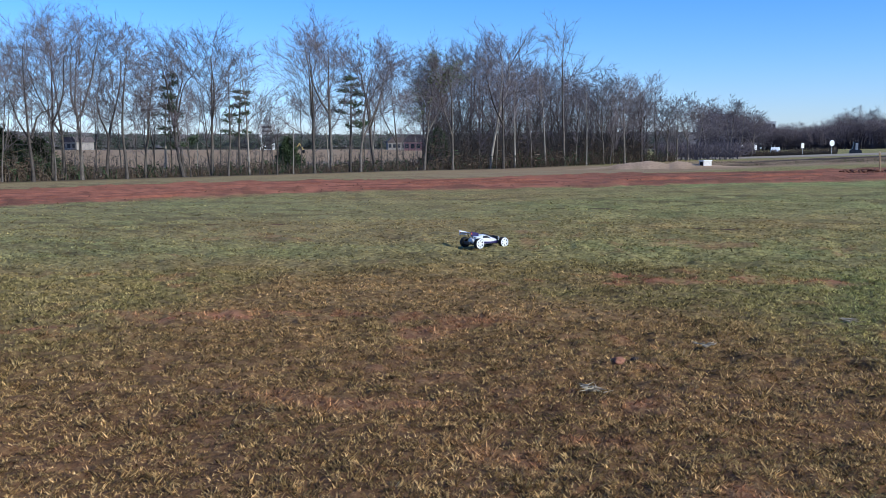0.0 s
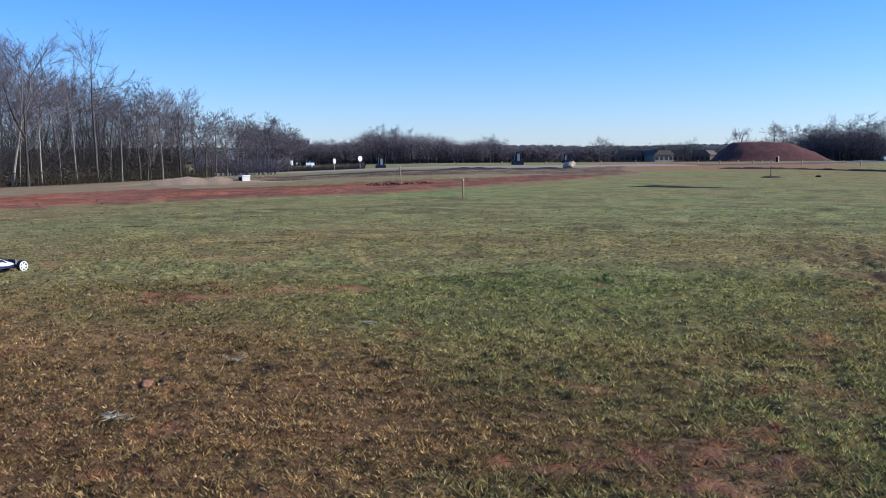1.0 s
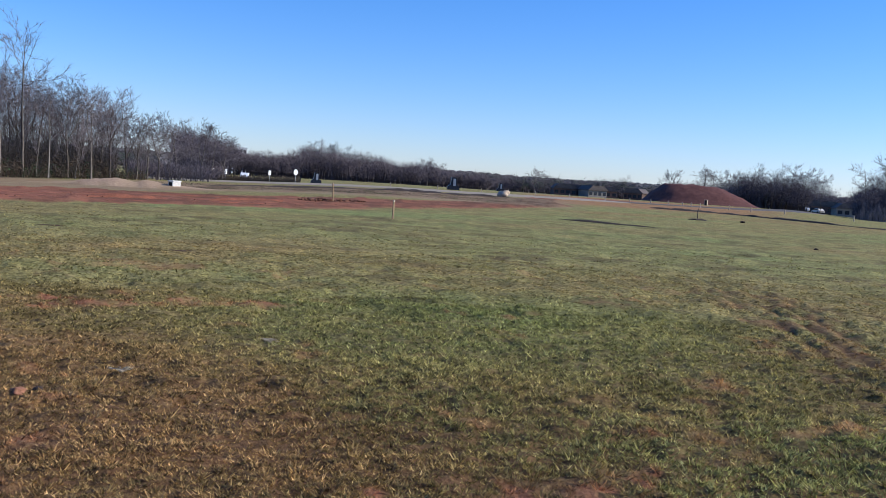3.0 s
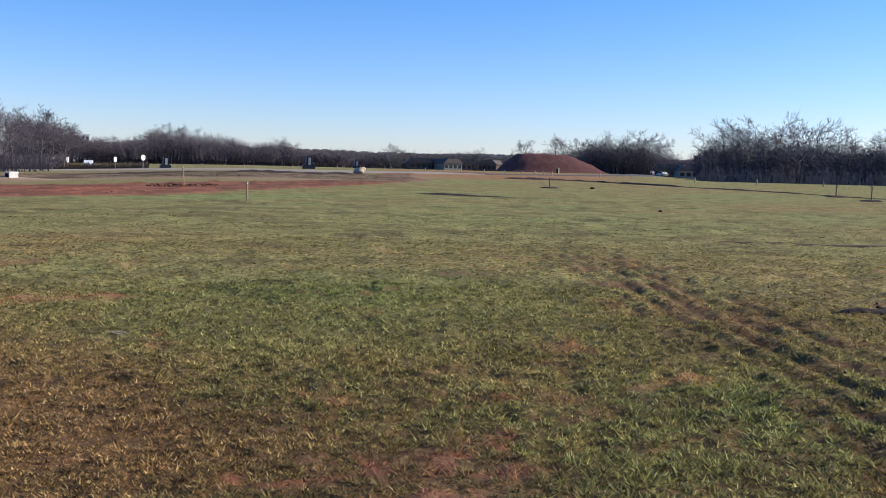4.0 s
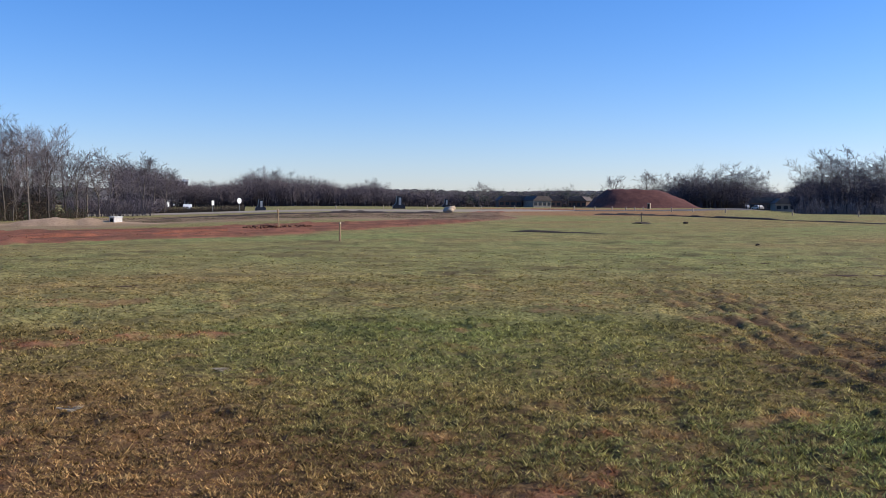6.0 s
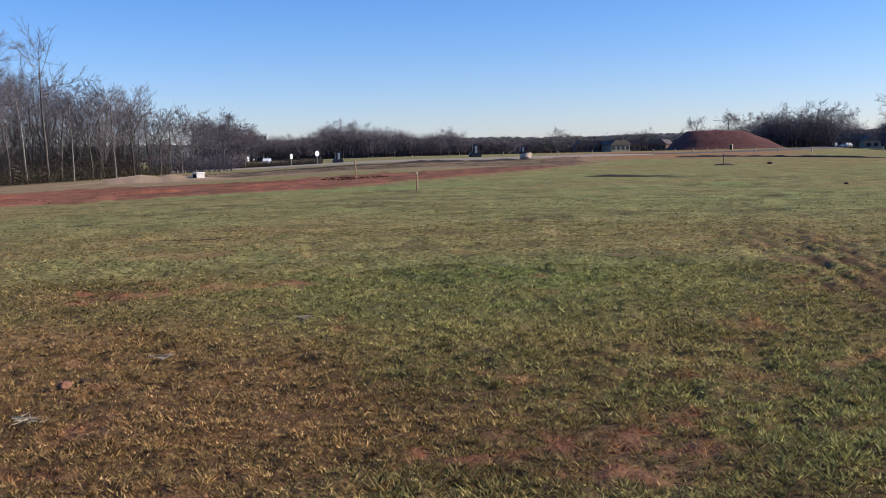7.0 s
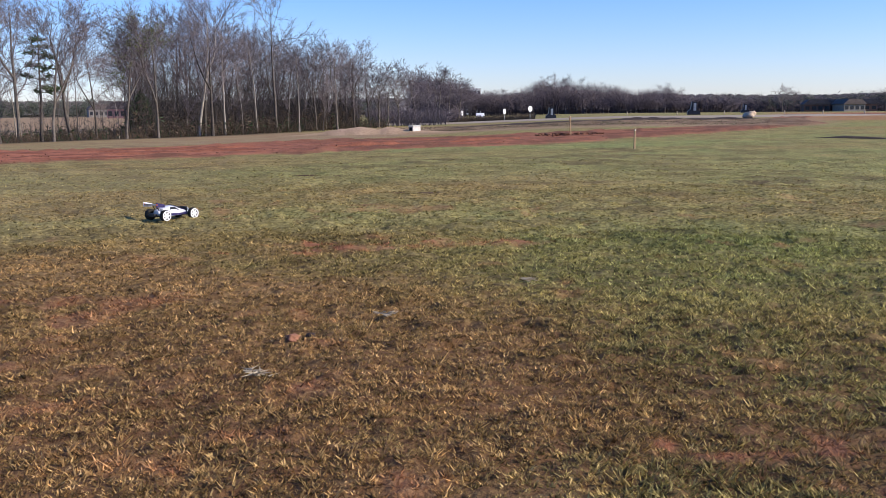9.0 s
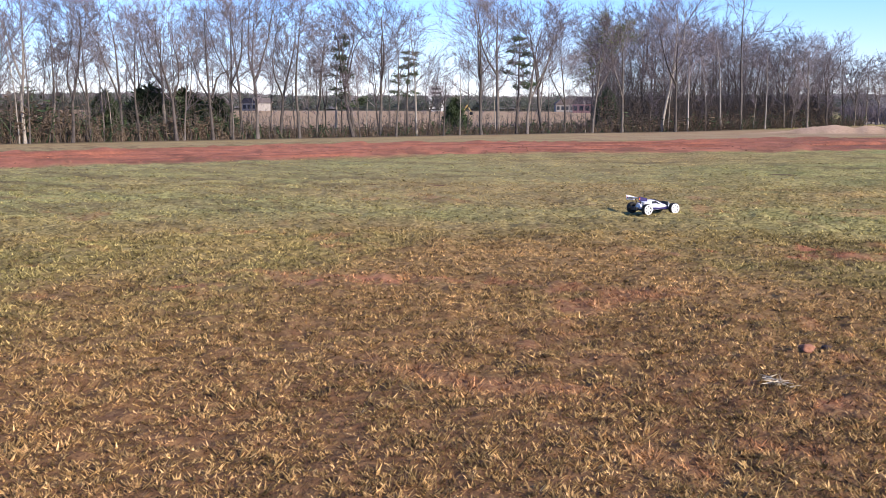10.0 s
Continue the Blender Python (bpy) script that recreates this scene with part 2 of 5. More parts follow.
def bump(t, b, height, strength=0.4, distance=0.02):
    n = t.nodes.new("ShaderNodeBump")
    n.inputs["Strength"].default_value, n.inputs["Distance"].default_value = strength, distance
    link(t, height, n.inputs["Height"])
    link(t, n.outputs["Normal"], b.inputs["Normal"])


def simple(name, dark, light, scale=6.0, rough=0.8, metal=0.0, relief_depth=0.004, vary=0.0):
    """A surface of two tones with grain at two scales, and, with vary, a tone of its own for each object."""
    m, t, b = material(name, rough, metal)
    big, small = noise_node(t, scale, 3), noise_node(t, scale * 9, 5)
    col = mix(t, 0.4, ramp(t, big, [(0.3, dark), (0.7, light)]), ramp(t, small, [(0.35, dark), (0.65, light)]))
    if vary:
        oi = t.nodes.new("ShaderNodeObjectInfo")
        col = mix(t, 1.0, col, ramp(t, oi.outputs["Random"], [(0, (1 - vary,) * 3), (1, (1, 1, 1))]), "MULTIPLY")
    link(t, col, b.inputs["Base Color"])
    if relief_depth:
        bump(t, b, small, 0.5, relief_depth)
    return m


def attribute(t, name):
    a = t.nodes.new("ShaderNodeAttribute")
    a.attribute_name = name
    s = t.nodes.new("ShaderNodeSeparateColor")
    link(t, a.outputs["Color"], s.inputs["Color"])
    return s.outputs["Red"], s.outputs["Green"], s.outputs["Blue"]


def ground_colour(t, blade=False):
    """Turf, clay, soil, field and wood floor by what lies there, broken up by grain and painted tuft shade."""
    green, clay, dark = attribute(t, "turf")
    tawny, wood, sand = attribute(t, "field")
    fine, mid, big = noise_node(t, 26, 4, 0.7), noise_node(t, 4.5, 4, 0.6), noise_node(t, 0.35, 3)
    dry = ramp(t, fine, [(0.25, (0.105, 0.062, 0.024)), (0.5, (0.245, 0.16, 0.063)), (0.75, (0.43, 0.31, 0.148))])
    dry = mix(t, mix(t, 0.7, (0, 0, 0), mid), dry, ramp(t, fine, [(0.3, (0.10, 0.05, 0.03)), (0.7, (0.24, 0.15, 0.085))]))
    lush = ramp(t, fine, [(0.25, (0.066, 0.082, 0.024)), (0.5, (0.155, 0.178, 0.06)), (0.75, (0.295, 0.31, 0.122))])
    far_lush = ramp(t, big, [(0.3, (0.165, 0.186, 0.073)), (0.7, (0.262, 0.256, 0.11))])
    lush = mix(t, 0.3, lush, far_lush)
    col = mix(t, green, dry, lush)
    blotch, clump = noise_node(t, 0.7, 7, 0.78), noise_node(t, 14.0, 5, 0.72)
    col = mix(t, 1.0, col, ramp(t, blotch, [(0.34, (0.68, 0.7, 0.68)), (0.5, (0.98, 0.99, 0.98)), (0.66, (1.28, 1.26, 1.23))]), "MULTIPLY")
    # clump and gap noise: their dark ends put shade between tufts into the colour
    col = mix(t, 1.0, col, ramp(t, clump, [(0.36, (0.36, 0.37, 0.34)), (0.5, (1.0, 1.0, 0.96)), (0.65, (1.62, 1.58, 1.5))]), "MULTIPLY")
    for size, low in ((6.0, 0.82), (1.2, 0.82)):
        gaps = noise_node(t, size, 5, 0.62)
        col = mix(t, 1.0, col, ramp(t, gaps, [(0.3, (1.08, 1.08, 1.06)), (0.54, (1.02, 1.02, 1.01)), (0.63, (low, low, low * 0.95))]), "MULTIPLY")
    red = mix(t, 0.5, ramp(t, mid, [(0.3, (0.22, 0.08, 0.044)), (0.7, (0.38, 0.145, 0.082))]), ramp(t, blotch, [(0.35, (0.15, 0.054, 0.034)), (0.6, (0.38, 0.145, 0.082))]))
    col = mix(t, clay, col, red)
    straw = ramp(t, mid, [(0.3, (0.17, 0.105, 0.055)), (0.7, (0.31, 0.2, 0.11))])
    col = mix(t, tawny, col, mix(t, 0.6, straw, ramp(t, big, [(0.35, (0.22, 0.13, 0.085)), (0.65, (0.27, 0.21, 0.12))])))
    soil = ramp(t, fine, [(0.3, (0.034, 0.02, 0.012)), (0.7, (0.11, 0.064, 0.036))])
    col = mix(t, dark, col, soil)
    litter = ramp(t, mid, [(0.3, (0.035, 0.03, 0.022)), (0.7, (0.11, 0.08, 0.055))])
    col = mix(t, wood, col, litter)
    pale = ramp(t, mid, [(0.3, (0.32, 0.2, 0.125)), (0.7, (0.46, 0.32, 0.21))])
    return mix(t, sand, col, pale), fine, mid


ground_mat, gt, gb = material("turf and clay", 0.95)
gb.inputs["Specular IOR Level"].default_value = 0.08
gcol, gfine, gmid = ground_colour(gt)
# Near soil takes the shade between tufts in its colour; farther turf is brightened.
shaded_soil, _, _ = attribute(gt, "shaded_soil")
gcol = mix(gt, shaded_soil, mix(gt, 1.0, gcol, (1.27, 1.29, 1.28), "MULTIPLY"), mix(gt, 0.72, gcol, ramp(gt, gmid, [(0.3, (0.068, 0.03, 0.015)), (0.7, (0.185, 0.086, 0.042))])))
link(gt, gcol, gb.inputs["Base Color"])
bump(gt, gb, mix(gt, 0.5, gfine, mix(gt, 0.5, gmid, noise_node(gt, 11, 3))), 1.0, 0.06)

blade_mat, bt, bb = material("grass blades", 0.7)
bb.inputs["Specular IOR Level"].default_value = 0.15
bcol, _, _ = ground_colour(bt)
geo = bt.nodes.new("ShaderNodeNewGeometry")
bcol = mix(bt, 1.0, bcol, ramp(bt, geo.outputs["Random Per Island"], [(0.0, (0.42, 0.4, 0.37)), (0.45, (1.5, 1.45, 1.38)), (0.85, (2.15, 2.08, 1.96)), (0.99, (3.1, 3.0, 2.9))]), "MULTIPLY")
link(bt, bcol, bb.inputs["Base Color"])
through_leaf, both = bt.nodes.new("ShaderNodeBsdfTranslucent"), bt.nodes.new("ShaderNodeMixShader")
link(bt, mix(bt, 1.0, bcol, (1.1, 1.1, 0.95), "MULTIPLY"), through_leaf.inputs["Color"])
both.inputs["Fac"].default_value = 0.35
link(bt, bb.outputs["BSDF"], both.inputs[1])
link(bt, through_leaf.outputs["BSDF"], both.inputs[2])
link(bt, both.outputs["Shader"], bt.nodes["Material Output"].inputs["Surface"])

bark = simple("grey-brown bark", (0.075, 0.062, 0.052), (0.27, 0.23, 0.19), 3.0, 0.95, 0, 0.02, 0.6)
dark_bark = simple("dark bark", (0.045, 0.038, 0.033), (0.15, 0.125, 0.105), 3.0, 0.95, 0, 0.02, 0.3)
pale_bark = simple("pale bark", (0.19, 0.16, 0.125), (0.46, 0.41, 0.34), 2.0, 0.9, 0, 0.01, 0.2)
twig = simple("bare twigs", (0.115, 0.095, 0.095), (0.28, 0.235, 0.235), 1.2, 0.95, 0, 0, 0.35)
needles = simple("conifer needles", (0.026, 0.042, 0.018), (0.075, 0.105, 0.045), 4.0, 0.8, 0, 0, 0.3)
ivy = simple("yellow-green leaves", (0.07, 0.09, 0.025), (0.18, 0.2, 0.06), 4.0, 0.8, 0, 0)
brush_mat = simple("dry brush", (0.05, 0.038, 0.027), (0.2, 0.148, 0.1), 0.8, 0.95, 0, 0)
brush_leaf = simple("dead leaves", (0.055, 0.039, 0.026), (0.17, 0.122, 0.08), 1.5, 0.95, 0, 0)
far_wood = simple("distant bare wood", (0.055, 0.045, 0.05), (0.102, 0.082, 0.088), 0.15, 0.95, 0, 0)
# grey-brown lifted so the base colour carries the haze of distance
hillside = simple("distant hillside paled for haze", (0.075, 0.066, 0.062), (0.17, 0.15, 0.135), 0.02, 0.95, 0, 0)
hill_wood = simple("distant wooded hill", (0.03, 0.04, 0.032), (0.085, 0.09, 0.07), 0.02, 0.95, 0, 0)
clay_mat = simple("red clay", (0.08, 0.032, 0.028), (0.155, 0.063, 0.05), 1.2, 0.95, 0, 0.05)
windrow_mat = simple("windrow clay", (0.1, 0.037, 0.023), (0.29, 0.105, 0.06), 1.1, 0.95, 0, 0.05)
clod_mat = simple("clay clod", (0.16, 0.07, 0.042), (0.36, 0.17, 0.1), 12, 0.95, 0, 0.006, 0.4)
earth_mat = simple("dark turned earth", (0.022, 0.016, 0.012), (0.085, 0.058, 0.04), 1.6, 0.95, 0, 0.05)
turned_mat = simple("red-brown turned earth", (0.05, 0.03, 0.02), (0.16, 0.092, 0.058), 3.0, 0.95, 0, 0.05)
dark_clod_mat = simple("dark clod", (0.02, 0.015, 0.012), (0.08, 0.05, 0.038), 14, 0.95, 0, 0.006)
stake_wood = simple("weathered lath", (0.14, 0.09, 0.05), (0.34, 0.24, 0.14), 9, 0.85, 0, 0.002)
stone = simple("pale boulder stone", (0.36, 0.26, 0.18), (0.62, 0.49, 0.35), 1.6, 0.9, 0, 0.03)
white_paint = simple("white paint", (0.68, 0.68, 0.66), (0.84, 0.84, 0.82), 4, 0.5, 0, 0)
concrete = simple("pale concrete", (0.5, 0.47, 0.42), (0.74, 0.71, 0.66), 3, 0.9, 0, 0.003)
opening_shade = simple("black for shaded opening", (0.01, 0.01, 0.01), (0.03, 0.028, 0.026), 3, 0.95, 0, 0)
steel = simple("galvanised steel", (0.3, 0.3, 0.3), (0.5, 0.5, 0.5), 12, 0.45, 0.8, 0)
blue_black = simple("blue-black paint", (0.012, 0.014, 0.022), (0.03, 0.034, 0.05), 3, 0.4, 0, 0)
grey_panel = simple("pale grey panel", (0.24, 0.26, 0.3), (0.34, 0.36, 0.4), 2, 0.5, 0, 0)
gravel = simple("pale gravel road", (0.28, 0.23, 0.17), (0.42, 0.35, 0.27), 1.5, 0.95, 0, 0.02)
asphalt = simple("worn asphalt", (0.1, 0.088, 0.078), (0.18, 0.16, 0.145), 0.6, 0.9, 0, 0.006)
for m in (gravel, asphalt):
    m.node_tree.nodes["Principled BSDF"].inputs["Specular IOR Level"].default_value = 0.05
post_mat = simple("pale post", (0.4, 0.31, 0.22), (0.62, 0.5, 0.37), 5, 0.8, 0, 0, 0.3)
roof_mat = simple("grey-brown roof", (0.09, 0.07, 0.065), (0.17, 0.14, 0.125), 1, 0.9, 0, 0, 0.3)
wall_mat = simple("pale siding", (0.26, 0.23, 0.2), (0.42, 0.38, 0.33), 1, 0.8, 0, 0, 0.35)
brick_mat = simple("brown brick wall", (0.13, 0.08, 0.065), (0.24, 0.15, 0.12), 1, 0.85, 0, 0, 0.4)
pink_mat = simple("pinkish wall", (0.38, 0.2, 0.16), (0.5, 0.28, 0.23), 1, 0.85, 0, 0)
glass_dark = simple("dark window", (0.02, 0.024, 0.03), (0.05, 0.056, 0.065), 1, 0.12, 0, 0)
yellow = simple("machine yellow", (0.36, 0.25, 0.07), (0.5, 0.36, 0.12), 2, 0.5, 0, 0)
# the model car
shell_white = simple("pearl white shell", (0.6, 0.6, 0.64), (0.8, 0.8, 0.83), 14, 0.25, 0, 0)
shell_violet = simple("dark violet panels", (0.02, 0.018, 0.06), (0.06, 0.05, 0.14), 18, 0.25, 0, 0)
rubber = simple("black rubber", (0.012, 0.012, 0.012), (0.035, 0.033, 0.03), 40, 0.85, 0, 0.002)
rim_white = simple("white nylon rim", (0.7, 0.7, 0.68), (0.84, 0.84, 0.82), 20, 0.4, 0, 0)
plastic = simple("black plastic", (0.015, 0.015, 0.016), (0.04, 0.04, 0.042), 30, 0.5, 0, 0)
orange = simple("orange red decal", (0.5, 0.09, 0.02), (0.65, 0.16, 0.04), 20, 0.35, 0, 0)


# ---- mesh helpers ----
def mesh_object(name, verts, faces, mat, parent=None, label=""):
    me = bpy.data.meshes.new(name)
    me.from_pydata(verts, [], faces)
    me.materials.append(mat)
    ob = new(name, me)
    if parent:
        ob.parent = parent
    return tagged(ob, label)


def part(name, bm, mat, parent=None, label="", smooth=False):
    me = bpy.data.meshes.new(name)
    bm.to_mesh(me)
    bm.free()
    me.materials.append(mat)
    if smooth:
        for p in me.polygons:
            p.use_smooth = True
    ob = new(name, me)
    if parent:
        ob.parent = parent
    return tagged(ob, label)


def thing(name, x, y, z, rz=0, label="", category="", group="", kind=""):
    ob = new(name)
    ob.matrix_basis = pose(x, y, z, 0, 0, rz)
    return tagged(ob, label, category, group, kind)


def box(bm, cx, cy, cz, sx, sy, sz, bevel=0.0, m=None):
    r = bmesh.ops.create_cube(bm, size=1, matrix=(m or Matrix()) @ Matrix.Translation((cx, cy, cz)) @ Matrix.Diagonal((sx, sy, sz, 1)))
    if bevel:
        edges = list({e for v in r["verts"] for e in v.link_edges})
        bmesh.ops.bevel(bm, geom=edges, offset=bevel, segments=2, affect="EDGES", profile=0.5)


def rod(bm, a, b, r0, r1=None, sides=8):
    a, b = Vector(a), Vector(b)
    m = Matrix.Translation((a + b) / 2) @ (b - a).to_track_quat("Z", "Y").to_matrix().to_4x4()
    bmesh.ops.create_cone(bm, cap_ends=True, segments=sides, radius1=r0, radius2=r0 if r1 is None else r1, depth=(b - a).length, matrix=m)


def prism(bm, outline, y0, y1):
    """An outline in x and z, drawn out from y0 to y1."""
    a = [bm.verts.new((x, y0, z)) for x, z in outline]
    b = [bm.verts.new((x, y1, z)) for x, z in outline]
    bm.faces.new(a)
    bm.faces.new(b[::-1])
    for k in range(len(a)):
        bm.faces.new((a[k - 1], b[k - 1], b[k], a[k]))
    bmesh.ops.recalc_face_normals(bm, faces=bm.faces)


def lump(bm, cx, cy, cz, rx, ry, rz, seed, rough=0.25, subdivisions=2, freq=1.4):
    r = bmesh.ops.create_icosphere(bm, subdivisions=subdivisions, radius=1)
    for v in r["verts"]:
        k = 1 + rough * 2 * (noise.noise(v.co * freq + Vector((seed * 7.3, seed * 1.7, 0))))
        v.co = Vector((cx + v.co.x * rx * k, cy + v.co.y * ry * k, cz + v.co.z * rz * k))


# ---- the land: one sheet to the horizon ----
def set_cover(me, x, y):
    green, clay, dark, tawny, wood, sand = cover(x, y)
    one = np.ones(len(x))
    # full near the camera, where the brown soil also holds the tufts' shade
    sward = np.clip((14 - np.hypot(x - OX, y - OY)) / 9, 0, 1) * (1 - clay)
    for name, cols in (("turf", (green, clay, dark)), ("field", (tawny, wood, sand)), ("shaded_soil", (sward, clay, clay))):
        a = me.attributes.new(name, "FLOAT_COLOR", "POINT")
        a.data.foreach_set("color", np.stack((*cols, one), 1).astype(np.float32).ravel())


def build_ground():
    az = np.radians(np.concatenate((np.arange(-46, 74, 0.19), np.arange(76, 312, 4.0))))
    r = [0.4]
    while r[-1] < 4800:
        r.append(r[-1] + min(0.035 * r[-1], max(0.022, r[-1] ** 2 * 0.00085)))
    r = np.array(r)
    na, nr = len(az), len(r)
    x = (OX + r[:, None] * np.sin(az)[None, :]).ravel()
    y = (OY + r[:, None] * np.cos(az)[None, :]).ravel()
    x, y = np.append(x, OX), np.append(y, OY)
    z = relief(x, y)
    i, j = np.meshgrid(np.arange(nr - 1), np.arange(na), indexing="ij")
    k = (j + 1) % na
    quads = np.stack((i * na + j, i * na + k, (i + 1) * na + k, (i + 1) * na + j), 2).reshape(-1, 4)[:, ::-1]
    fan = np.stack((np.full(na, nr * na), np.arange(na), (np.arange(na) + 1) % na), 1)[:, ::-1]
    me = bpy.data.meshes.new("ground")
    nq, nt = len(quads), len(fan)
    me.vertices.add(len(x))
    me.vertices.foreach_set("co", np.stack((x, y, z), 1).ravel())
    me.loops.add(nq * 4 + nt * 3)
    me.loops.foreach_set("vertex_index", np.concatenate((quads.ravel(), fan.ravel())))
    me.polygons.add(nq + nt)
    me.polygons.foreach_set("loop_start", np.concatenate((np.arange(nq) * 4, nq * 4 + np.arange(nt) * 3)))
    me.polygons.foreach_set("use_smooth", np.ones(nq + nt, bool))
    me.update(calc_edges=True)
    me.validate()
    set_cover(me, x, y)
    me.materials.append(ground_mat)
    tagged(new("ground", me), "patchy winter turf field with bare red clay", "ground", kind="structure")


build_ground()


def build_grass():
    """Short tufts, thick near the camera and thinning out with distance."""
    rng = np.random.default_rng(5)
    sets = []
    # ring, spacing of the tufts, blades in each, their height and width, the tuft's radius
    for r0, r1, gap, blades, h, w, size in ((2.2, 5, 0.041, 14, 0.028, 0.0115, 0.026), (5, 8, 0.047, 12, 0.028, 0.013, 0.029), (8, 12, 0.06, 10, 0.028, 0.0155, 0.033), (12, 20, 0.105, 7, 0.026, 0.019, 0.042), (20, 34, 0.19, 5, 0.026, 0.03, 0.062)):
        gx, gy = np.meshgrid(np.arange(OX - r1, OX + r1, gap), np.arange(OY - r1, OY + r1, gap))
        x, y = (gx + rng.uniform(-0.48, 0.48, gx.shape) * gap).ravel(), (gy + rng.uniform(-0.48, 0.48, gy.shape) * gap).ravel()
        r, a = np.hypot(x - OX, y - OY), np.degrees(np.arctan2(x - OX, y - OY))
        ring = (r >= r0) & (r < r1) & (a > -42) & (a < 70)
        x, y, r = x[ring], y[ring], r[ring]
        green, clay, dark, *_ = cover(x, y)
        thick = fbm(x / 0.22, y / 0.22, 51, 3)
        far = np.clip((34 - r) / 16, 0, 1)
        keep = rng.uniform(0, 1, len(x)) < (1 - 0.9 * clay) * (1 - 0.9 * dark) * np.clip(0.78 + 1.6 * (thick - 0.35), 0.45, 1) * far
        x, y, green, thick = x[keep], y[keep], green[keep], thick[keep]
        big = rng.lognormal(0, 0.3, len(x)) * (0.6 + 0.8 * thick) * (0.88 + 0.3 * green)
        k = np.repeat(np.arange(len(x)), blades)
        n = len(k)
        way, out = rng.uniform(0, 2 * np.pi, n), np.sqrt(rng.uniform(0, 1, n))
        bx, by = x[k] + np.cos(way) * out * size * big[k], y[k] + np.sin(way) * out * size * big[k]
        lean = 0.4 + 1.05 * out * rng.uniform(0.6, 1.1, n)
        sets.append((bx, by, h * big[k] * rng.uniform(0.6, 1.3, n), w * rng.uniform(0.7, 1.4, n), way + rng.normal(0, 0.4, n), lean))
    x, y, h, w, bend, lean = (np.concatenate(v) for v in zip(*sets))
    z = relief(x, y) - 0.004
    turn = rng.uniform(0, 2 * np.pi, len(x))
    dx, dy = np.cos(turn) * w / 2, np.sin(turn) * w / 2
    tip = np.stack((x + np.cos(bend) * h * np.sin(lean), y + np.sin(bend) * h * np.sin(lean), z + h * (0.2 + np.cos(lean) * 0.8)), 1)
    a, b = np.stack((x - dx, y - dy, z), 1), np.stack((x + dx, y + dy, z), 1)
    co = np.stack((a, b, tip), 1).reshape(-1, 3)
    n = len(x)
    me = bpy.data.meshes.new("grass")
    me.vertices.add(3 * n)
    me.vertices.foreach_set("co", co.ravel())
    me.loops.add(3 * n)
    me.loops.foreach_set("vertex_index", np.arange(3 * n))
    me.polygons.add(n)
    me.polygons.foreach_set("loop_start", np.arange(n) * 3)
    me.update(calc_edges=True)
    set_cover(me, co[:, 0], co[:, 1])
    me.materials.append(blade_mat)
    tagged(new("grass", me), "short patchy winter grass, dry brown and green", "grass", kind="stuff")


build_grass()


# ---- roads ----
def road(name, rows, width, mat, label, lift=0.1):
    """A strip along bearings and ranges that lies a little proud of the land, with sloped edges."""
    pts = []
    for (a0, r0), (a1, r1) in zip(rows, rows[1:]):
        for k in range(24):
            pts.append(polar(a0 + (a1 - a0) * k / 24, r0 + (r1 - r0) * k / 24))
    verts, faces = [], []
    for k, (px, py) in enumerate(pts):
        qx, qy = pts[min(k + 1, len(pts) - 1)]
        ox, oy = pts[max(k - 1, 0)]
        d = math.hypot(qx - ox, qy - oy)
        nx, ny = -(qy - oy) / d, (qx - ox) / d
        for s, dz in ((-0.56, -0.1), (-0.5, lift), (0, lift + 0.05), (0.5, lift), (0.56, -0.1)):
            x, y = px + nx * s * width, py + ny * s * width
            verts.append((x, y, float(plain(np.array([x]), np.array([y]))[0]) + dz))
        if k:
            faces += [(5 * k - 5 + j, 5 * k - 4 + j, 5 * k + 1 + j, 5 * k + j) for j in range(4)]
    ob = mesh_object(name, verts, faces, mat)
    return tagged(ob, label, "road", kind="structure")


road("road", [(8, 168), (16, 160), (24, 150), (31, 146), (38, 160)], 17, gravel, "pale gravel road across the far field")
road("road", [(34, 158), (40, 158), (45, 168), (48, 195), (49.5, 240)], 7, asphalt, "worn grey asphalt road past the clay stockpile")


# ---- low banks of dark turned earth ----
def soil_ridge(rows, seed, label, mat=None):
    """A ragged low ridge of dark earth: bearing, range, half-width, height along it."""
    bm = bmesh.new()
    rows = np.array(rows, float)
    step = 0.5 if rows[:, 1].mean() > 32 else 0.1
    n = int(np.hypot(*np.diff([polar(a, r) for a, r in rows[:, :2]], axis=0).T).sum() / step)
    along_it = np.linspace(0, len(rows) - 1, n)
    a, r, w, h = (np.interp(along_it, np.arange(len(rows)), rows[:, k]) for k in range(4))
    ring = []
    for k in range(n):
        az = radians(a[k])
        jag = 0.55 + 0.9 * noise.noise(Vector((k * 0.11, seed, 0.3))) + 0.35 * noise.noise(Vector((k * 0.45, seed, 7.1)))
        high = h[k] * (0.25 + 1.3 * jag)
        high -= 0.02 if r[k] < 32 else 0
        cross = []
        for off, up in ((-1.0, -0.1), (-0.55, 0.45 * high), (-0.1, high), (0.3, 0.8 * high), (1.0, -0.1)):
            q = r[k] + w[k] * (off + 0.25 * noise.noise(Vector((k * 0.2, off * 3, seed))))
            x, y = OX + q * math.sin(az), OY + q * math.cos(az)
            cross.append(bm.verts.new((x, y, float(plain(np.array([x]), np.array([y]))[0]) + up)))
        if ring:
            for j in range(4):
                bm.faces.new((ring[j], cross[j], cross[j + 1], ring[j + 1]))
        ring = cross
    bmesh.ops.recalc_face_normals(bm, faces=bm.faces)
    ob = part("earth_ridge", bm, mat or earth_mat, smooth=True)
    tagged(ob, label, "earth bank", kind="structure")


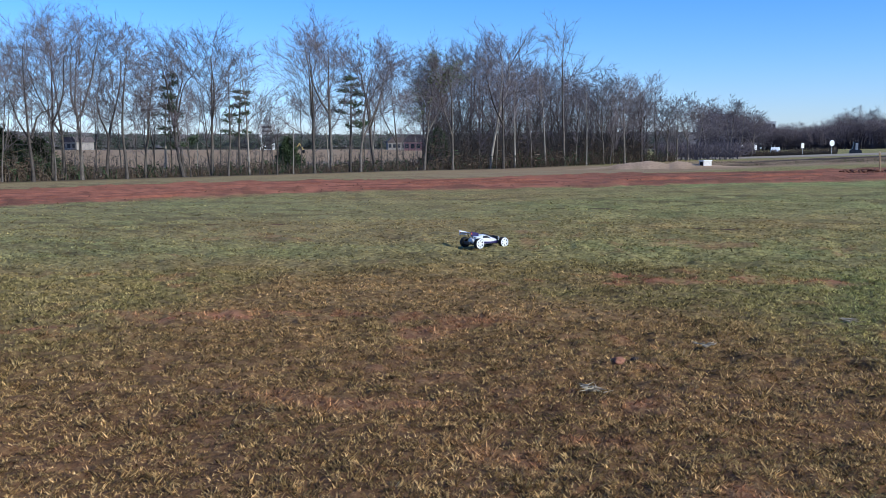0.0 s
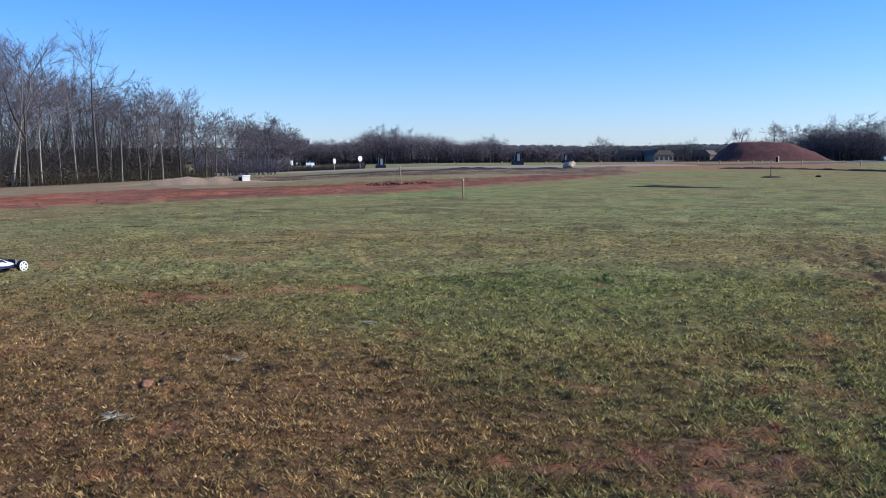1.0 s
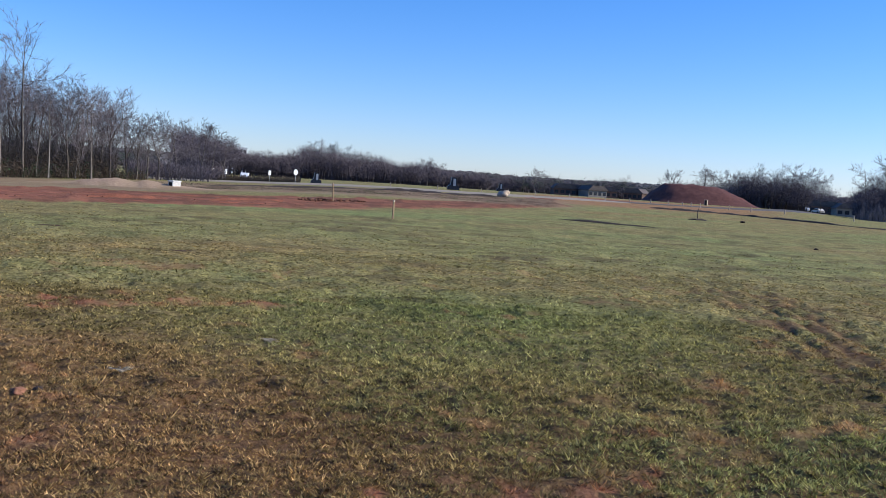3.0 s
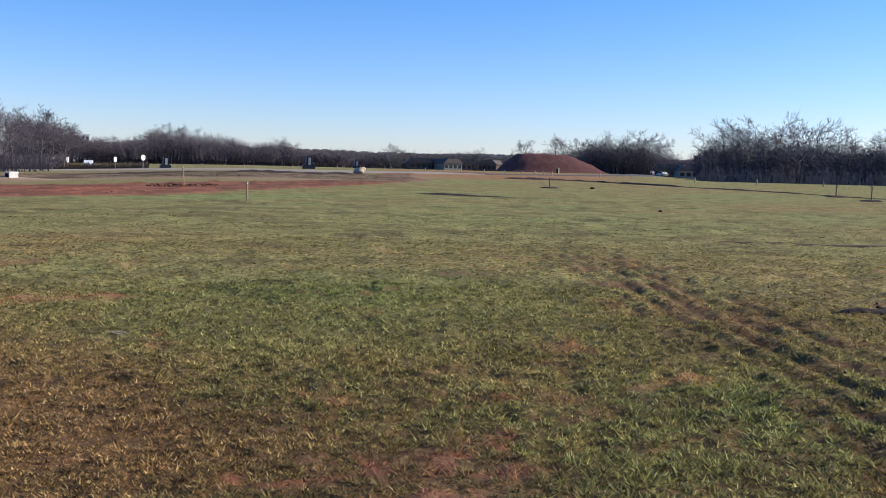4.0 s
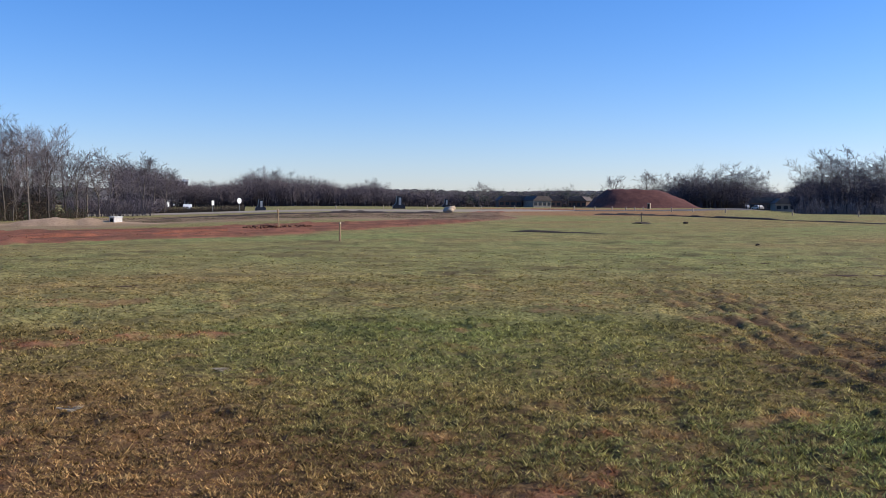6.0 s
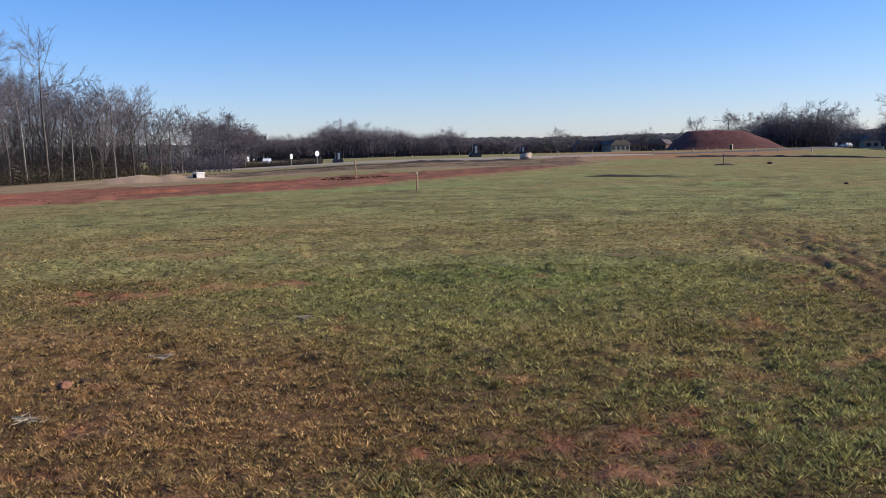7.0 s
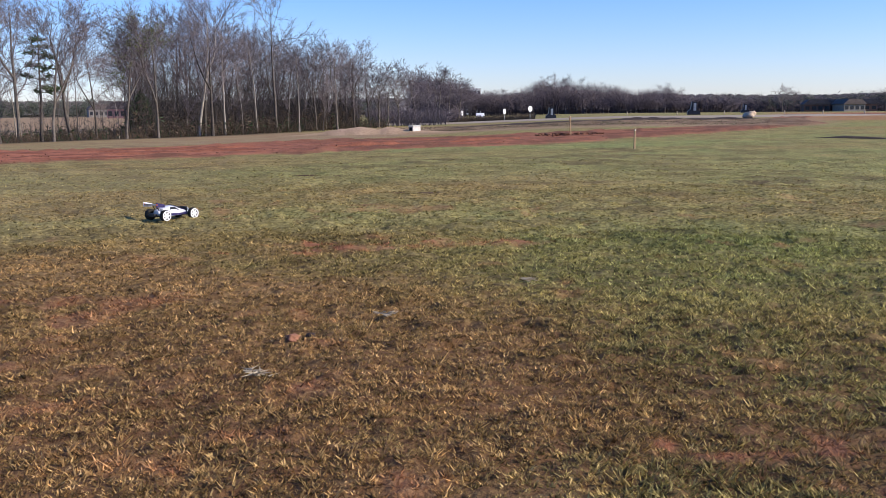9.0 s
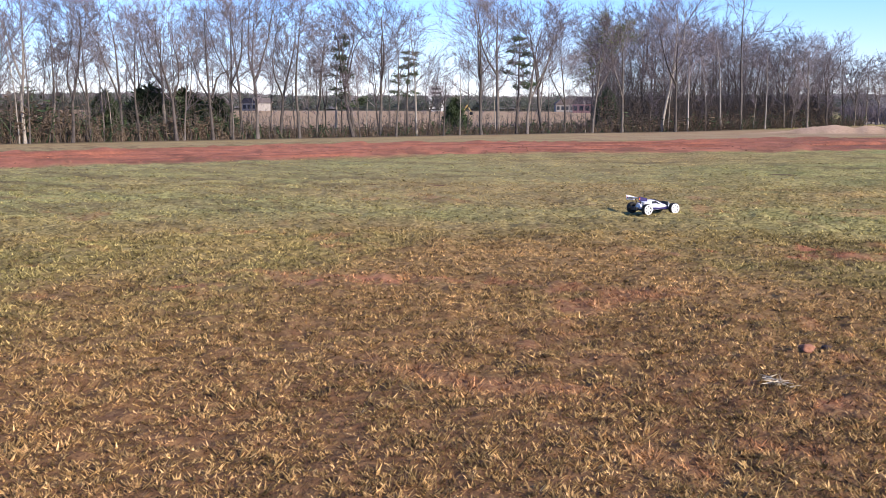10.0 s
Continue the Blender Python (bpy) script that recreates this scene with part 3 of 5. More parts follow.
soil_ridge([(40.8, 119, 1.2, 0.1), (42.2, 117, 1.6, 0.16), (44.3, 115, 1.6, 0.16), (46, 110, 1.0, 0.14), (47.6, 104, 0.9, 0.17), (52.4, 91, 0.8, 0.13), (57.1, 82, 0.7, 0.1), (60.1, 75, 0.5, 0.05), (66, 66, 0.3, 0.0)], 3, "low dark earth bank along a ditch in the turf")
soil_ridge([(34.6, 55.6, 0.1, -0.06), (36.2, 54.6, 0.5, 0.03), (37.4, 54.0, 0.8, 0.1), (38.6, 53.2, 0.7, 0.07), (39.8, 52.8, 0.8, 0.1), (41.3, 52.0, 0.4, 0.02), (42.6, 51.3, 0.1, -0.06)], 5, "low ridge of dark earth across the turf")
soil_ridge([(14.5, 112, 1.0, 0.05), (18, 116, 1.6, 0.14), (22, 119, 1.6, 0.14), (24.5, 121, 1.8, 0.17), (27, 122, 2.0, 0.24), (30, 123, 2.0, 0.24), (31.6, 123, 1.4, 0.2), (33.0, 123, 0.8, 0.0)], 8, "dark earth bank along the edge of the road")

soil_ridge([(49.5, 23, 0.05, -0.05), (51.5, 22.8, 0.25, 0.01), (56, 22.8, 0.3, 0.03), (60, 23.2, 0.3, 0.02), (64, 23.5, 0.35, 0.045), (69, 24.3, 0.3, 0.04)], 21, "thin ridge of dark earth turned up in the turf", turned_mat)
for seed, rows in ((31, [(11.2, 18.2), (13, 18.0), (16.4, 17.8), (18.5, 18.0)]), (32, [(30.5, 21.2), (33, 21.0), (37, 20.6)]), (33, [(38.5, 25.2), (41, 25.0), (44, 24.6)]), (34, [(-20, 19.5), (-15, 19.2), (-10, 19.0)]), (35, [(46, 27.5), (50, 27), (55, 26.8)]), (36, [(2, 24), (7, 23.6), (11, 23.5)])):
    n = len(rows)
    soil_ridge([(a, r, 0.12 if 0 < k < n - 1 else 0.03, 0.017 if 0 < k < n - 1 else -0.03) for k, (a, r) in enumerate(rows)], seed, "faint furrow of dark earth in the turf", turned_mat)
soil_ridge([(59.5, 11.4, 0.04, -0.05), (61.5, 11.5, 0.16, 0.06), (64, 11.7, 0.24, 0.11), (68, 12.2, 0.24, 0.11), (72, 13.0, 0.14, 0.03)], 23, "lump of dark earth turned up in the turf")
for seed, off, high in ((12, 0.42, 0.13), (13, -0.15, 0.09), (14, 0.75, 0.07)):
    rows = []
    for (x0, y0, w0), (x1, y1, w1) in zip(STRIP[2:6], STRIP[3:7]):
        d = math.hypot(x1 - x0, y1 - y0)
        for t in (0.0, 0.5):
            w = w0 + (w1 - w0) * t
            x, y = x0 + (x1 - x0) * t + (y1 - y0) / d * w * off, y0 + (y1 - y0) * t - (x1 - x0) / d * w * off
            rows.append((math.degrees(math.atan2(x - OX, y - OY)), math.hypot(x - OX, y - OY), 0.4, high * (0.4 + 1.2 * vnoise(np.array([x / 5.0]), np.array([y / 5.0]), seed)[0])))
    soil_ridge(rows, seed, "ragged windrow of red clay on the graded strip", windrow_mat)


# ---- trees ----
class Wood:
    """Gathers tapered limbs as vertices and faces."""

    def __init__(self):
        self.v, self.f = [], []

    def tube(self, pts, radii, sides):
        base = len(self.v)
        n = len(pts)
        for k, (p, r) in enumerate(zip(pts, radii)):
            d = (pts[min(k + 1, n - 1)] - pts[max(k - 1, 0)]).normalized()
            a = d.orthogonal().normalized()
            b = d.cross(a)
            for j in range(sides):
                t = 2 * math.pi * j / sides
                self.v.append(p + (a * math.cos(t) + b * math.sin(t)) * r)
        for k in range(n - 1):
            for j in range(sides):
                j2 = (j + 1) % sides
                self.f.append((base + k * sides + j, base + k * sides + j2, base + (k + 1) * sides + j2, base + (k + 1) * sides + j))

    def spike(self, a, b, r):
        d = (b - a).normalized()
        u = d.orthogonal().normalized()
        w = d.cross(u)
        base = len(self.v)
        self.v += [a + u * r, a + (w * 0.87 - u * 0.5) * r, a - (w * 0.87 + u * 0.5) * r, b]
        self.f += [(base, base + 1, base + 3), (base + 1, base + 2, base + 3), (base + 2, base, base + 3)]

    def sliver(self, a, b, r):
        u = (b - a).orthogonal().normalized()
        base = len(self.v)
        self.v += [a + u * r, a - u * r, b]
        self.f.append((base, base + 1, base + 2))


def wander(rng, start, way, length, steps, bend, rise):
    pts, d = [start.copy()], way.normalized()
    for _ in range(steps):
        d = (d + Vector((rng.gauss(0, bend), rng.gauss(0, bend), rng.gauss(0, bend * 0.6) + rise))).normalized()
        pts.append(pts[-1] + d * (length / steps))
    return pts


def along(pts, t):
    k = min(int(t * (len(pts) - 1)), len(pts) - 2)
    f = t * (len(pts) - 1) - k
    return pts[k].lerp(pts[k + 1], f), (pts[k + 1] - pts[k]).normalized()


def side_way(rng, d, spread):
    a = d.orthogonal().normalized()
    a.rotate(Matrix.Rotation(rng.uniform(0, 2 * math.pi), 3, d))
    return (d * math.cos(spread) + a * math.sin(spread)).normalized()


def bare_tree(seed, height=13.0, girth=0.17, crown_from=0.35, limbs=11, spread=0.75, fork=0, twigs=6, trunk_mat=bark, bend=0.03, leaf=None, arms=(), fat=1.0, branches=9, name="tree"):
    """A leafless tree: trunk with its forks, and a crown of limbs, branches and twigs."""
    rng = random.Random(seed)
    trunk, crown, leaves = Wood(), Wood(), []
    top = height * (0.82 if fork else 0.97)
    stem = wander(rng, Vector((0, 0, -0.15)), Vector((rng.gauss(0, 0.03), rng.gauss(0, 0.03), 1)), top, 12, bend, 0.05)
    girth *= 0.72
    trunk.tube(stem, [girth * (1.35 if k == 0 else 1) * (1 - 0.9 * (k / 12) ** 1.1) + 0.012 for k in range(13)], 8)
    mains = [(stem, girth, crown_from)]
    for k in range(fork):
        p, d = along(stem, rng.uniform(0.3, 0.52))
        arm = wander(rng, p, side_way(rng, d, rng.uniform(0.3, 0.55)), height * rng.uniform(0.42, 0.56), 10, bend * 2.2, 0.09)
        trunk.tube(arm, [girth * 0.62 * (1 - 0.9 * j / 10) + 0.012 for j in range(11)], 7)
        mains.append((arm, girth * 0.6, 0.3))
    for points in arms:
        arm = [Vector(p) for p in points]
        trunk.tube(arm, [girth * 0.7 * (1 - 0.75 * j / (len(arm) - 1)) + 0.012 for j in range(len(arm))], 7)
        mains.append((arm, girth * 0.6, 0.45))
    for stem, g, low in mains:
        n = limbs if g == girth else int(limbs * 0.7)
        for k in range(n):
            t = low + (0.98 - low) * (k + rng.random()) / n
            p, d = along(stem, t)
            u = (t - low) / (1 - low)
            length = height * (0.09 + 0.25 * math.sqrt(max(0.0, 1 - ((u - 0.4) / 0.62) ** 2))) * rng.uniform(0.75, 1.12)
            limb = wander(rng, p, side_way(rng, d, spread * rng.uniform(1.05, 1.5) * (1.2 - 0.6 * u)), length, 6, 0.14, 0.045)
            lr = max(0.012, g * (1 - 0.8 * t) * 0.42)
            crown.tube(limb, [lr * (1 - 0.85 * j / 6) + 0.006 for j in range(7)], 4)
            for _ in range(branches):
                bp, bd = along(limb, rng.uniform(0.25, 1.0))
                bl = length * rng.uniform(0.28, 0.5)
                branch = wander(rng, bp, side_way(rng, bd, rng.uniform(0.4, 0.95)), bl, 3, 0.14, 0.04)
                crown.tube(branch, [max(0.007 * fat, lr * 0.35) * (1 - 0.7 * j / 3) + 0.003 for j in range(4)], 3)
                for _ in range(twigs):
                    tp, td = along(branch, rng.uniform(0.2, 1.0))
                    tip = tp + side_way(rng, td, rng.uniform(0.3, 0.8)) * bl * rng.uniform(0.22, 0.45) + Vector((0, 0, 0.07 * bl))
                    crown.spike(tp, tip, 0.0105 * fat)
                    for _ in range(3):
                        mid = tp.lerp(tip, rng.uniform(0.2, 0.95))
                        crown.sliver(mid, mid + side_way(rng, (tip - tp).normalized(), rng.uniform(0.3, 0.8)) * bl * rng.uniform(0.15, 0.34), (0.009 if fat == 1 else 0.0055) * fat)
                    if leaf and rng.random() < leaf[0]:
                        leaves.append(tip)
    root = tagged(new(name), "", "tree")
    mesh_object("trunk", trunk.v, trunk.f, trunk_mat, root)
    mesh_object("crown", crown.v, crown.f, twig, root)
    if leaf:
        fol = Wood()
        for p in leaves:
            for _ in range(5):
                q = p + Vector((rng.gauss(0, 0.2), rng.gauss(0, 0.2), rng.gauss(0, 0.2)))
                fol.spike(q, q + Vector((rng.gauss(0, 0.1), rng.gauss(0, 0.1), rng.gauss(0, 0.08))), 0.05)
        mesh_object("leaves", fol.v, fol.f, leaf[1], root)
    return root


def conifer(seed, height=9.0, girth=0.13, low=0.3, gaps=0.35, name="pine_tree"):
    """A thin pine: open whorls of drooping boughs with tufts of needles."""
    rng = random.Random(seed)
    trunk, boughs, green = Wood(), Wood(), Wood()
    stem = wander(rng, Vector((0, 0, -0.15)), Vector((0, 0, 1)), height, 10, 0.025, 0.06)
    trunk.tube(stem, [girth * (1 - 0.92 * k / 10) + 0.01 for k in range(11)], 8)
    t = low
    while t < 0.98:
        p, d = along(stem, t)
        for _ in range(rng.randint(2, 4)):
            if rng.random() < gaps:
                continue
            length = height * (0.24 * (1 - t) + 0.05) * rng.uniform(0.6, 1.3)
            a = rng.uniform(0, 2 * math.pi)
            bough = wander(rng, p, Vector((math.cos(a), math.sin(a), rng.uniform(-0.1, 0.35))), length, 4, 0.1, 0.02)
            boughs.tube(bough, [0.03 * (1 - 0.7 * j / 4) for j in range(5)], 3)
            for _ in range(int(9 + 9 * length)):
                q, bd = along(bough, rng.uniform(0.3, 1.0))
                q = q + Vector((rng.gauss(0, 0.13), rng.gauss(0, 0.13), rng.gauss(0, 0.09)))
                for _ in range(5):
                    green.spike(q, q + Vector((rng.gauss(0, 0.16), rng.gauss(0, 0.16), rng.gauss(0.03, 0.12))), 0.035)
        t += rng.uniform(0.035, 0.07)
    root = tagged(new(name), "", "tree")
    mesh_object("trunk", trunk.v, trunk.f, dark_bark, root)
    mesh_object("boughs", boughs.v, boughs.f, dark_bark, root)
    mesh_object("needles", green.v, green.f, needles, root)
    return root


def cedar(seed, height=4.0, width=1.5, name="cedar_bush"):
    """A dense dark evergreen bush of many short sprays."""
    rng = random.Random(seed)
    trunk, green = Wood(), Wood()
    stem = wander(rng, Vector((0, 0, -0.1)), Vector((0, 0, 1)), height * 0.9, 6, 0.03, 0.05)
    trunk.tube(stem, [0.08 * (1 - 0.85 * k / 6) + 0.01 for k in range(7)], 6)
    for _ in range(int(900 * width)):
        t = rng.random() ** 0.8
        a = rng.uniform(0, 2 * math.pi)
        rad = width * (1 - t) ** 0.5 * math.sqrt(rng.random()) * rng.uniform(0.75, 1.15) * (0.75 + 0.5 * noise.noise(Vector((math.cos(a) * 1.3, math.sin(a) * 1.3, t * 4 + seed))))
        q = Vector((math.cos(a) * rad, math.sin(a) * rad, height * (0.04 + 0.9 * t * (0.8 + 0.35 * noise.noise(Vector((math.cos(a), math.sin(a), seed)))))))
        for _ in range(2):
            green.spike(q, q + Vector((math.cos(a) * 0.18 + rng.gauss(0, 0.15), math.sin(a) * 0.18 + rng.gauss(0, 0.15), rng.gauss(0.1, 0.15))), 0.07)
    root = tagged(new(name), "", "tree")
    mesh_object("trunk", trunk.v, trunk.f, dark_bark, root)
    mesh_object("foliage", green.v, green.f, needles, root)
    return root


def tree_line(az, deep=0.0):
    """Range of the wood's edge in that bearing."""
    a = radians(az)
    return (53.0 + deep - (-0.81 * OX + 0.587 * OY)) / (-0.81 * math.sin(a) + 0.587 * math.cos(a))


# how high the woods rise against the sky, bearing by bearing, in degrees
SKY_AZ = [-42, -36, -30, -26, -24, -20, -19, -17.5, -15, -13.4, -12, -10.5, -9, -6.6, -5, -3.3, -1.7, 1, 2.6, 4, 7, 9.4, 10.4, 11.7, 13.2, 14.8, 16, 17, 19, 21, 22.3, 24.6, 26, 27.7, 29, 33.7, 36, 39.3, 40.4, 45, 46, 48, 49.3, 50.2, 51.3, 52.5, 54.5, 57.5, 60.4, 66]
SKY_UP = [7.2, 7.4, 7.0, 6.4, 7.7, 7.0, 5.6, 6.4, 6.8, 6.2, 4.6, 6.1, 7.6, 6.7, 5.7, 5.2, 6.2, 6.8, 5.6, 5.4, 4.4, 4.3, 3.2, 2.8, 3.0, 2.7, 2.0, 1.55, 1.55, 2.3, 2.1, 1.85, 1.4, 1.7, 1.1, 1.2, 1.1, 1.4, 0.95, 1.9, 2.4, 2.5, 2.3, 1.9, 1.25, 2.8, 3.5, 3.5, 2.7, 3.2]


def sky_height(az, r):
    """Height of a tree at that bearing and range that just reaches the skyline."""
    x, y = polar(az, r)
    return r * math.tan(radians(float(np.interp(az, SKY_AZ, SKY_UP)))) + 1.44 - float(plain(np.array([x]), np.array([y]))[0])


TOPS = {}


def plant(proto, az, r, height, label="", turn=None, group="", wide=1.0):
    if proto.name not in TOPS:
        TOPS[proto.name] = 0.9 * max(v.co.z for o in proto.children for v in o.data.vertices)
    x, y = polar(az, r)
    s = height / TOPS[proto.name]
    m = pose(x, y, land(x, y), 0, 0, az * 37 % 360 if turn is None else turn) @ Matrix.Diagonal((s * wide, s * wide, s, 1))
    ob = copy_thing(proto, m)
    return tagged(ob, label, "tree", group)


GREY = [bare_tree(11, 13, 0.17, 0.34, 12, 0.62, 1), bare_tree(12, 13, 0.15, 0.38, 12, 0.55, 0), bare_tree(13, 13, 0.16, 0.3, 11, 0.7, 2, bend=0.05), bare_tree(14, 13, 0.13, 0.45, 11, 0.5, 1), bare_tree(15, 13, 0.14, 0.4, 12, 0.66, 1, bend=0.045)]
PALE = [bare_tree(21, 12, 0.12, 0.42, 10, 0.55, 0, trunk_mat=pale_bark), bare_tree(22, 12, 0.13, 0.38, 11, 0.6, 1, trunk_mat=pale_bark)]
DARK = [bare_tree(31, 13, 0.15, 0.32, 12, 0.6, 1, trunk_mat=dark_bark, bend=0.05), bare_tree(32, 13, 0.17, 0.3, 12, 0.72, 2, trunk_mat=dark_bark, bend=0.07)]
FORKED = bare_tree(33, 13, 0.2, 0.5, 10, 0.6, 0, trunk_mat=dark_bark, bend=0.02, arms=([(0, 0, 4.1), (0.25, 0, 5.0), (0.5, 0, 5.9), (0.95, 0.1, 6.45), (1.7, 0.2, 6.75), (2.6, 0.2, 7.3), (3.0, 0.3, 8.2)], [(0, 0, 3.6), (-0.5, 0.1, 4.5), (-1.1, 0.1, 5.6), (-1.5, 0.1, 7.0), (-2.0, 0.2, 8.6)]))
TALL = bare_tree(41, 14, 0.2, 0.58, 15, 1.0, 0, 5, fat=1.5, branches=7)
FAR = [bare_tree(101 + k, 10, 0.15, 0.34, 13, 0.9, k % 3, 6, fat=1.5, branches=8, trunk_mat=bark) for k in range(4)]
GREENISH = bare_tree(51, 10, 0.11, 0.4, 11, 0.6, 1, leaf=(0.22, ivy))
SLIM = [bare_tree(61, 9, 0.07, 0.25, 9, 0.5, 0, 4, trunk_mat=dark_bark), bare_tree(62, 9, 0.08, 0.22, 9, 0.55, 1, 4), bare_tree(63, 9, 0.065, 0.4, 8, 0.45, 0, 4, trunk_mat=pale_bark)]
PINES = [conifer(71), conifer(72, 9, 0.12, 0.38, 0.45)]
CEDARS = [cedar(81), cedar(82, 4.0, 1.9)]
SNAG = bare_tree(91, 9, 0.15, 0.5, 4, 0.7, 1, 1, trunk_mat=dark_bark, bend=0.05)
PROTOS = [FORKED, *FAR, *GREY, *PALE, *DARK, TALL, GREENISH, *SLIM, *PINES, *CEDARS, SNAG]

# bearing, share of the skyline's height, kind
EDGE = [(-40.2, 1.0, "g2"), (-38.4, 0.9, "d0"), (-36.6, 0.95, "g0"), (-35.1, 1.0, "p1"), (-33.7, 0.85, "g1"), (-32.7, 0.95, "d0"), (-31.8, 0.9, "g3"), (-30.1, 1.0, "g4"), (-29.2, 0.85, "g1"), (-27.8, 0.95, "g0"), (-27.2, 1.0, "d0"), (-24.2, 0.9, "g0"), (-23.6, 1.0, "g3")]
EDGE += [(-22.7, 1.0, "g2"), (-21.4, 0.95, "d0"), (-20.3, 1.0, "g1"), (-19.3, 0.9, "g4"), (-18.2, 0.95, "p0"), (-17.2, 1.0, "d1"), (-15.6, 1.02, "g0"), (-14.7, 0.85, "g1"), (-13.5, 1.02, "p0"), (-12.8, 0.7, "d0"), (-9.7, 1.0, "g2"), (-8.7, 1.02, "g0")]
EDGE += [(-7.0, 0.95, "g4"), (-6.1, 1.0, "d1"), (-4.8, 0.9, "g3"), (-1.5, 1.0, "g4"), (0.7, 1.02, "p1"), (1.5, 0.92, "g0"), (2.2, 1.0, "p0"), (4.0, 0.95, "p0"), (6.4, 0.95, "p0"), (7.4, 1.0, "g2"), (8.6, 1.0, "g0"), (9.6, 1.0, "d1")]
LABELS = {"g": "bare grey-barked tree at the field edge", "p": "bare tree with a pale sunlit trunk", "d": "bare dark-barked tree with crooked limbs"}
for k, (az, share, code) in enumerate(EDGE):
    proto = {"g": GREY, "p": PALE, "d": DARK}[code[0]][int(code[1])]
    r = tree_line(az, (k * 7 % 5) * 0.5)
    plant(proto, az, r, sky_height(az, r) * share, LABELS[code[0]], group="trees along the field edge", wide=1.25)
plant(FORKED, -25.2, tree_line(-25.2), sky_height(-25.2, tree_line(-25.2)), "dark forked tree with a crooked side limb", 25.5, "trees along the field edge")
plant(TALL, 5.1, tree_line(5.1, 1.5), 1.44 + tree_line(5.1, 1.5) * math.tan(radians(7.6)), "tallest bare tree above the wood", 40, "trees along the field edge")
plant(GREENISH, -3.2, tree_line(-3.2, 1), sky_height(-3.2, tree_line(-3.2, 1)), "tree with thin yellow-green leaves", 10, "trees along the field edge", 1.2)
plant(SNAG, -11.9, tree_line(-11.9), 5.0, "broken dead tree with dark trunk", 70, "trees along the field edge")
for az, h, k in ((-17.2, 6.6, 0), (-7.6, 7.6, 1), (-14.0, 6.0, 1)):
    plant(PINES[k], az, tree_line(az, 1.5), h, "thin dark green pine", group="pines at the field edge", wide=1.15)
for az, h, k, w in ((-11.2, 3.0, 1, 1.0), (-28.6, 3.4, 1, 1.6), (-26.6, 3.2, 0, 1.9), (-25.0, 2.8, 1, 1.5), (-31.0, 3.0, 0, 1.2), (-2.4, 4.0, 1, 0.9)):
    plant(CEDARS[k], az, tree_line(az, 5), h, "dark evergreen bush in the wood's edge", group="evergreen bushes", wide=w)
rng = random.Random(3)
for k in range(64):
    az = -40 + 52 * (k + rng.random()) / 64
    plant(SLIM[k % 3], az, tree_line(az, rng.uniform(0, 7)), rng.uniform(3.5, 8.0), "slim young bare tree in the wood", turn=rng.uniform(0, 360), group="young trees in the wood")
for k in range(34):
    az = -3.5 + 14 * (k + rng.random()) / 34
    r = tree_line(az, rng.uniform(4, 24))
    plant((GREY + DARK)[k % 7], az, r, sky_height(az, r) * rng.uniform(0.7, 0.98), "bare grey tree deep in the wood", turn=rng.uniform(0, 360), group="trees deep in the wood", wide=1.3)
for k in range(9):
    az = -40 + 36 * (k + rng.random()) / 9
    r = tree_line(az, rng.uniform(3, 9))
    plant((GREY + DARK)[k % 7], az, r, sky_height(az, r) * rng.uniform(0.6, 0.85), "bare grey tree behind the wood's edge", turn=rng.uniform(0, 360), group="trees deep in the wood")
# the wood runs on behind the pile, lower with distance
for az, share in ((10.5, 1.0), (11.0, 0.9), (11.6, 1.0), (12.2, 0.85), (12.7, 0.95), (13.2, 1.02), (13.9, 0.85), (14.5, 1.0), (15.1, 1.0), (15.7, 0.9)):
    r = 128 + 9 * (az - 10) + rng.uniform(-6, 6)
    plant(FAR[int(az * 10) % 4], az, r, sky_height(az, r) * share, "bare oak in the receding wood", turn=rng.uniform(0, 360), group="oaks beyond the sand pile", wide=1.3)
for k in range(5):
    az = 10.3 + 6.2 * (k + rng.random()) / 5
    r = 150 + 9 * (az - 10) + rng.uniform(0, 20)
    plant((GREY + DARK)[k % 7], az, r, sky_height(az, r) * rng.uniform(0.45, 0.65), "smaller bare tree in the receding wood", turn=rng.uniform(0, 360), group="oaks beyond the sand pile", wide=1.5)
for az, r, share in ((45.6, 262, 0.9), (46.2, 262, 1.0), (47.4, 262, 1.0), (48.2, 265, 1.0), (49.0, 268, 1.0), (50.0, 290, 1.03), (20.6, 345, 1.0), (21.4, 350, 1.0), (22.3, 350, 1.0), (27.4, 350, 1.0), (28.2, 350, 0.95), (34.0, 345, 1.25), (34.6, 348, 1.1), (39.2, 300, 1.0), (41.8, 300, 1.5), (43.7, 300, 1.3), (44.2, 300, 1.15)):
    plant(FAR[int(r + az * 10) % 4], az, r, sky_height(az, r) * share, "bare tree on the far side of the road", group="far bare trees", wide=1.2 if az != 50.0 else 0.7)
for k, az in enumerate((52.4, 53.2, 54.0, 54.9, 56.0, 57.2, 58.2, 59.3, 60.4, 61.5, 62.4, 63.8, 65.5)):
    r = 250 + az * 7.3 % 25
    plant(FAR[k % 4], az, r, sky_height(az, r) * (1.0, 0.88, 0.97, 0.92)[k % 4], "bare tree in the wood beside the road", group="trees of the roadside wood", wide=1.15)
for k in range(26):
    az = 13.5 + 18.5 * (k + rng.random()) / 26
    r = rng.uniform(330, 380)
    plant(FAR[k % 4], az, r, sky_height(az, r) * rng.uniform(0.7, 0.95), "bare tree in the distant wood", turn=rng.uniform(0, 360), group="trees of the distant wood", wide=1.4)
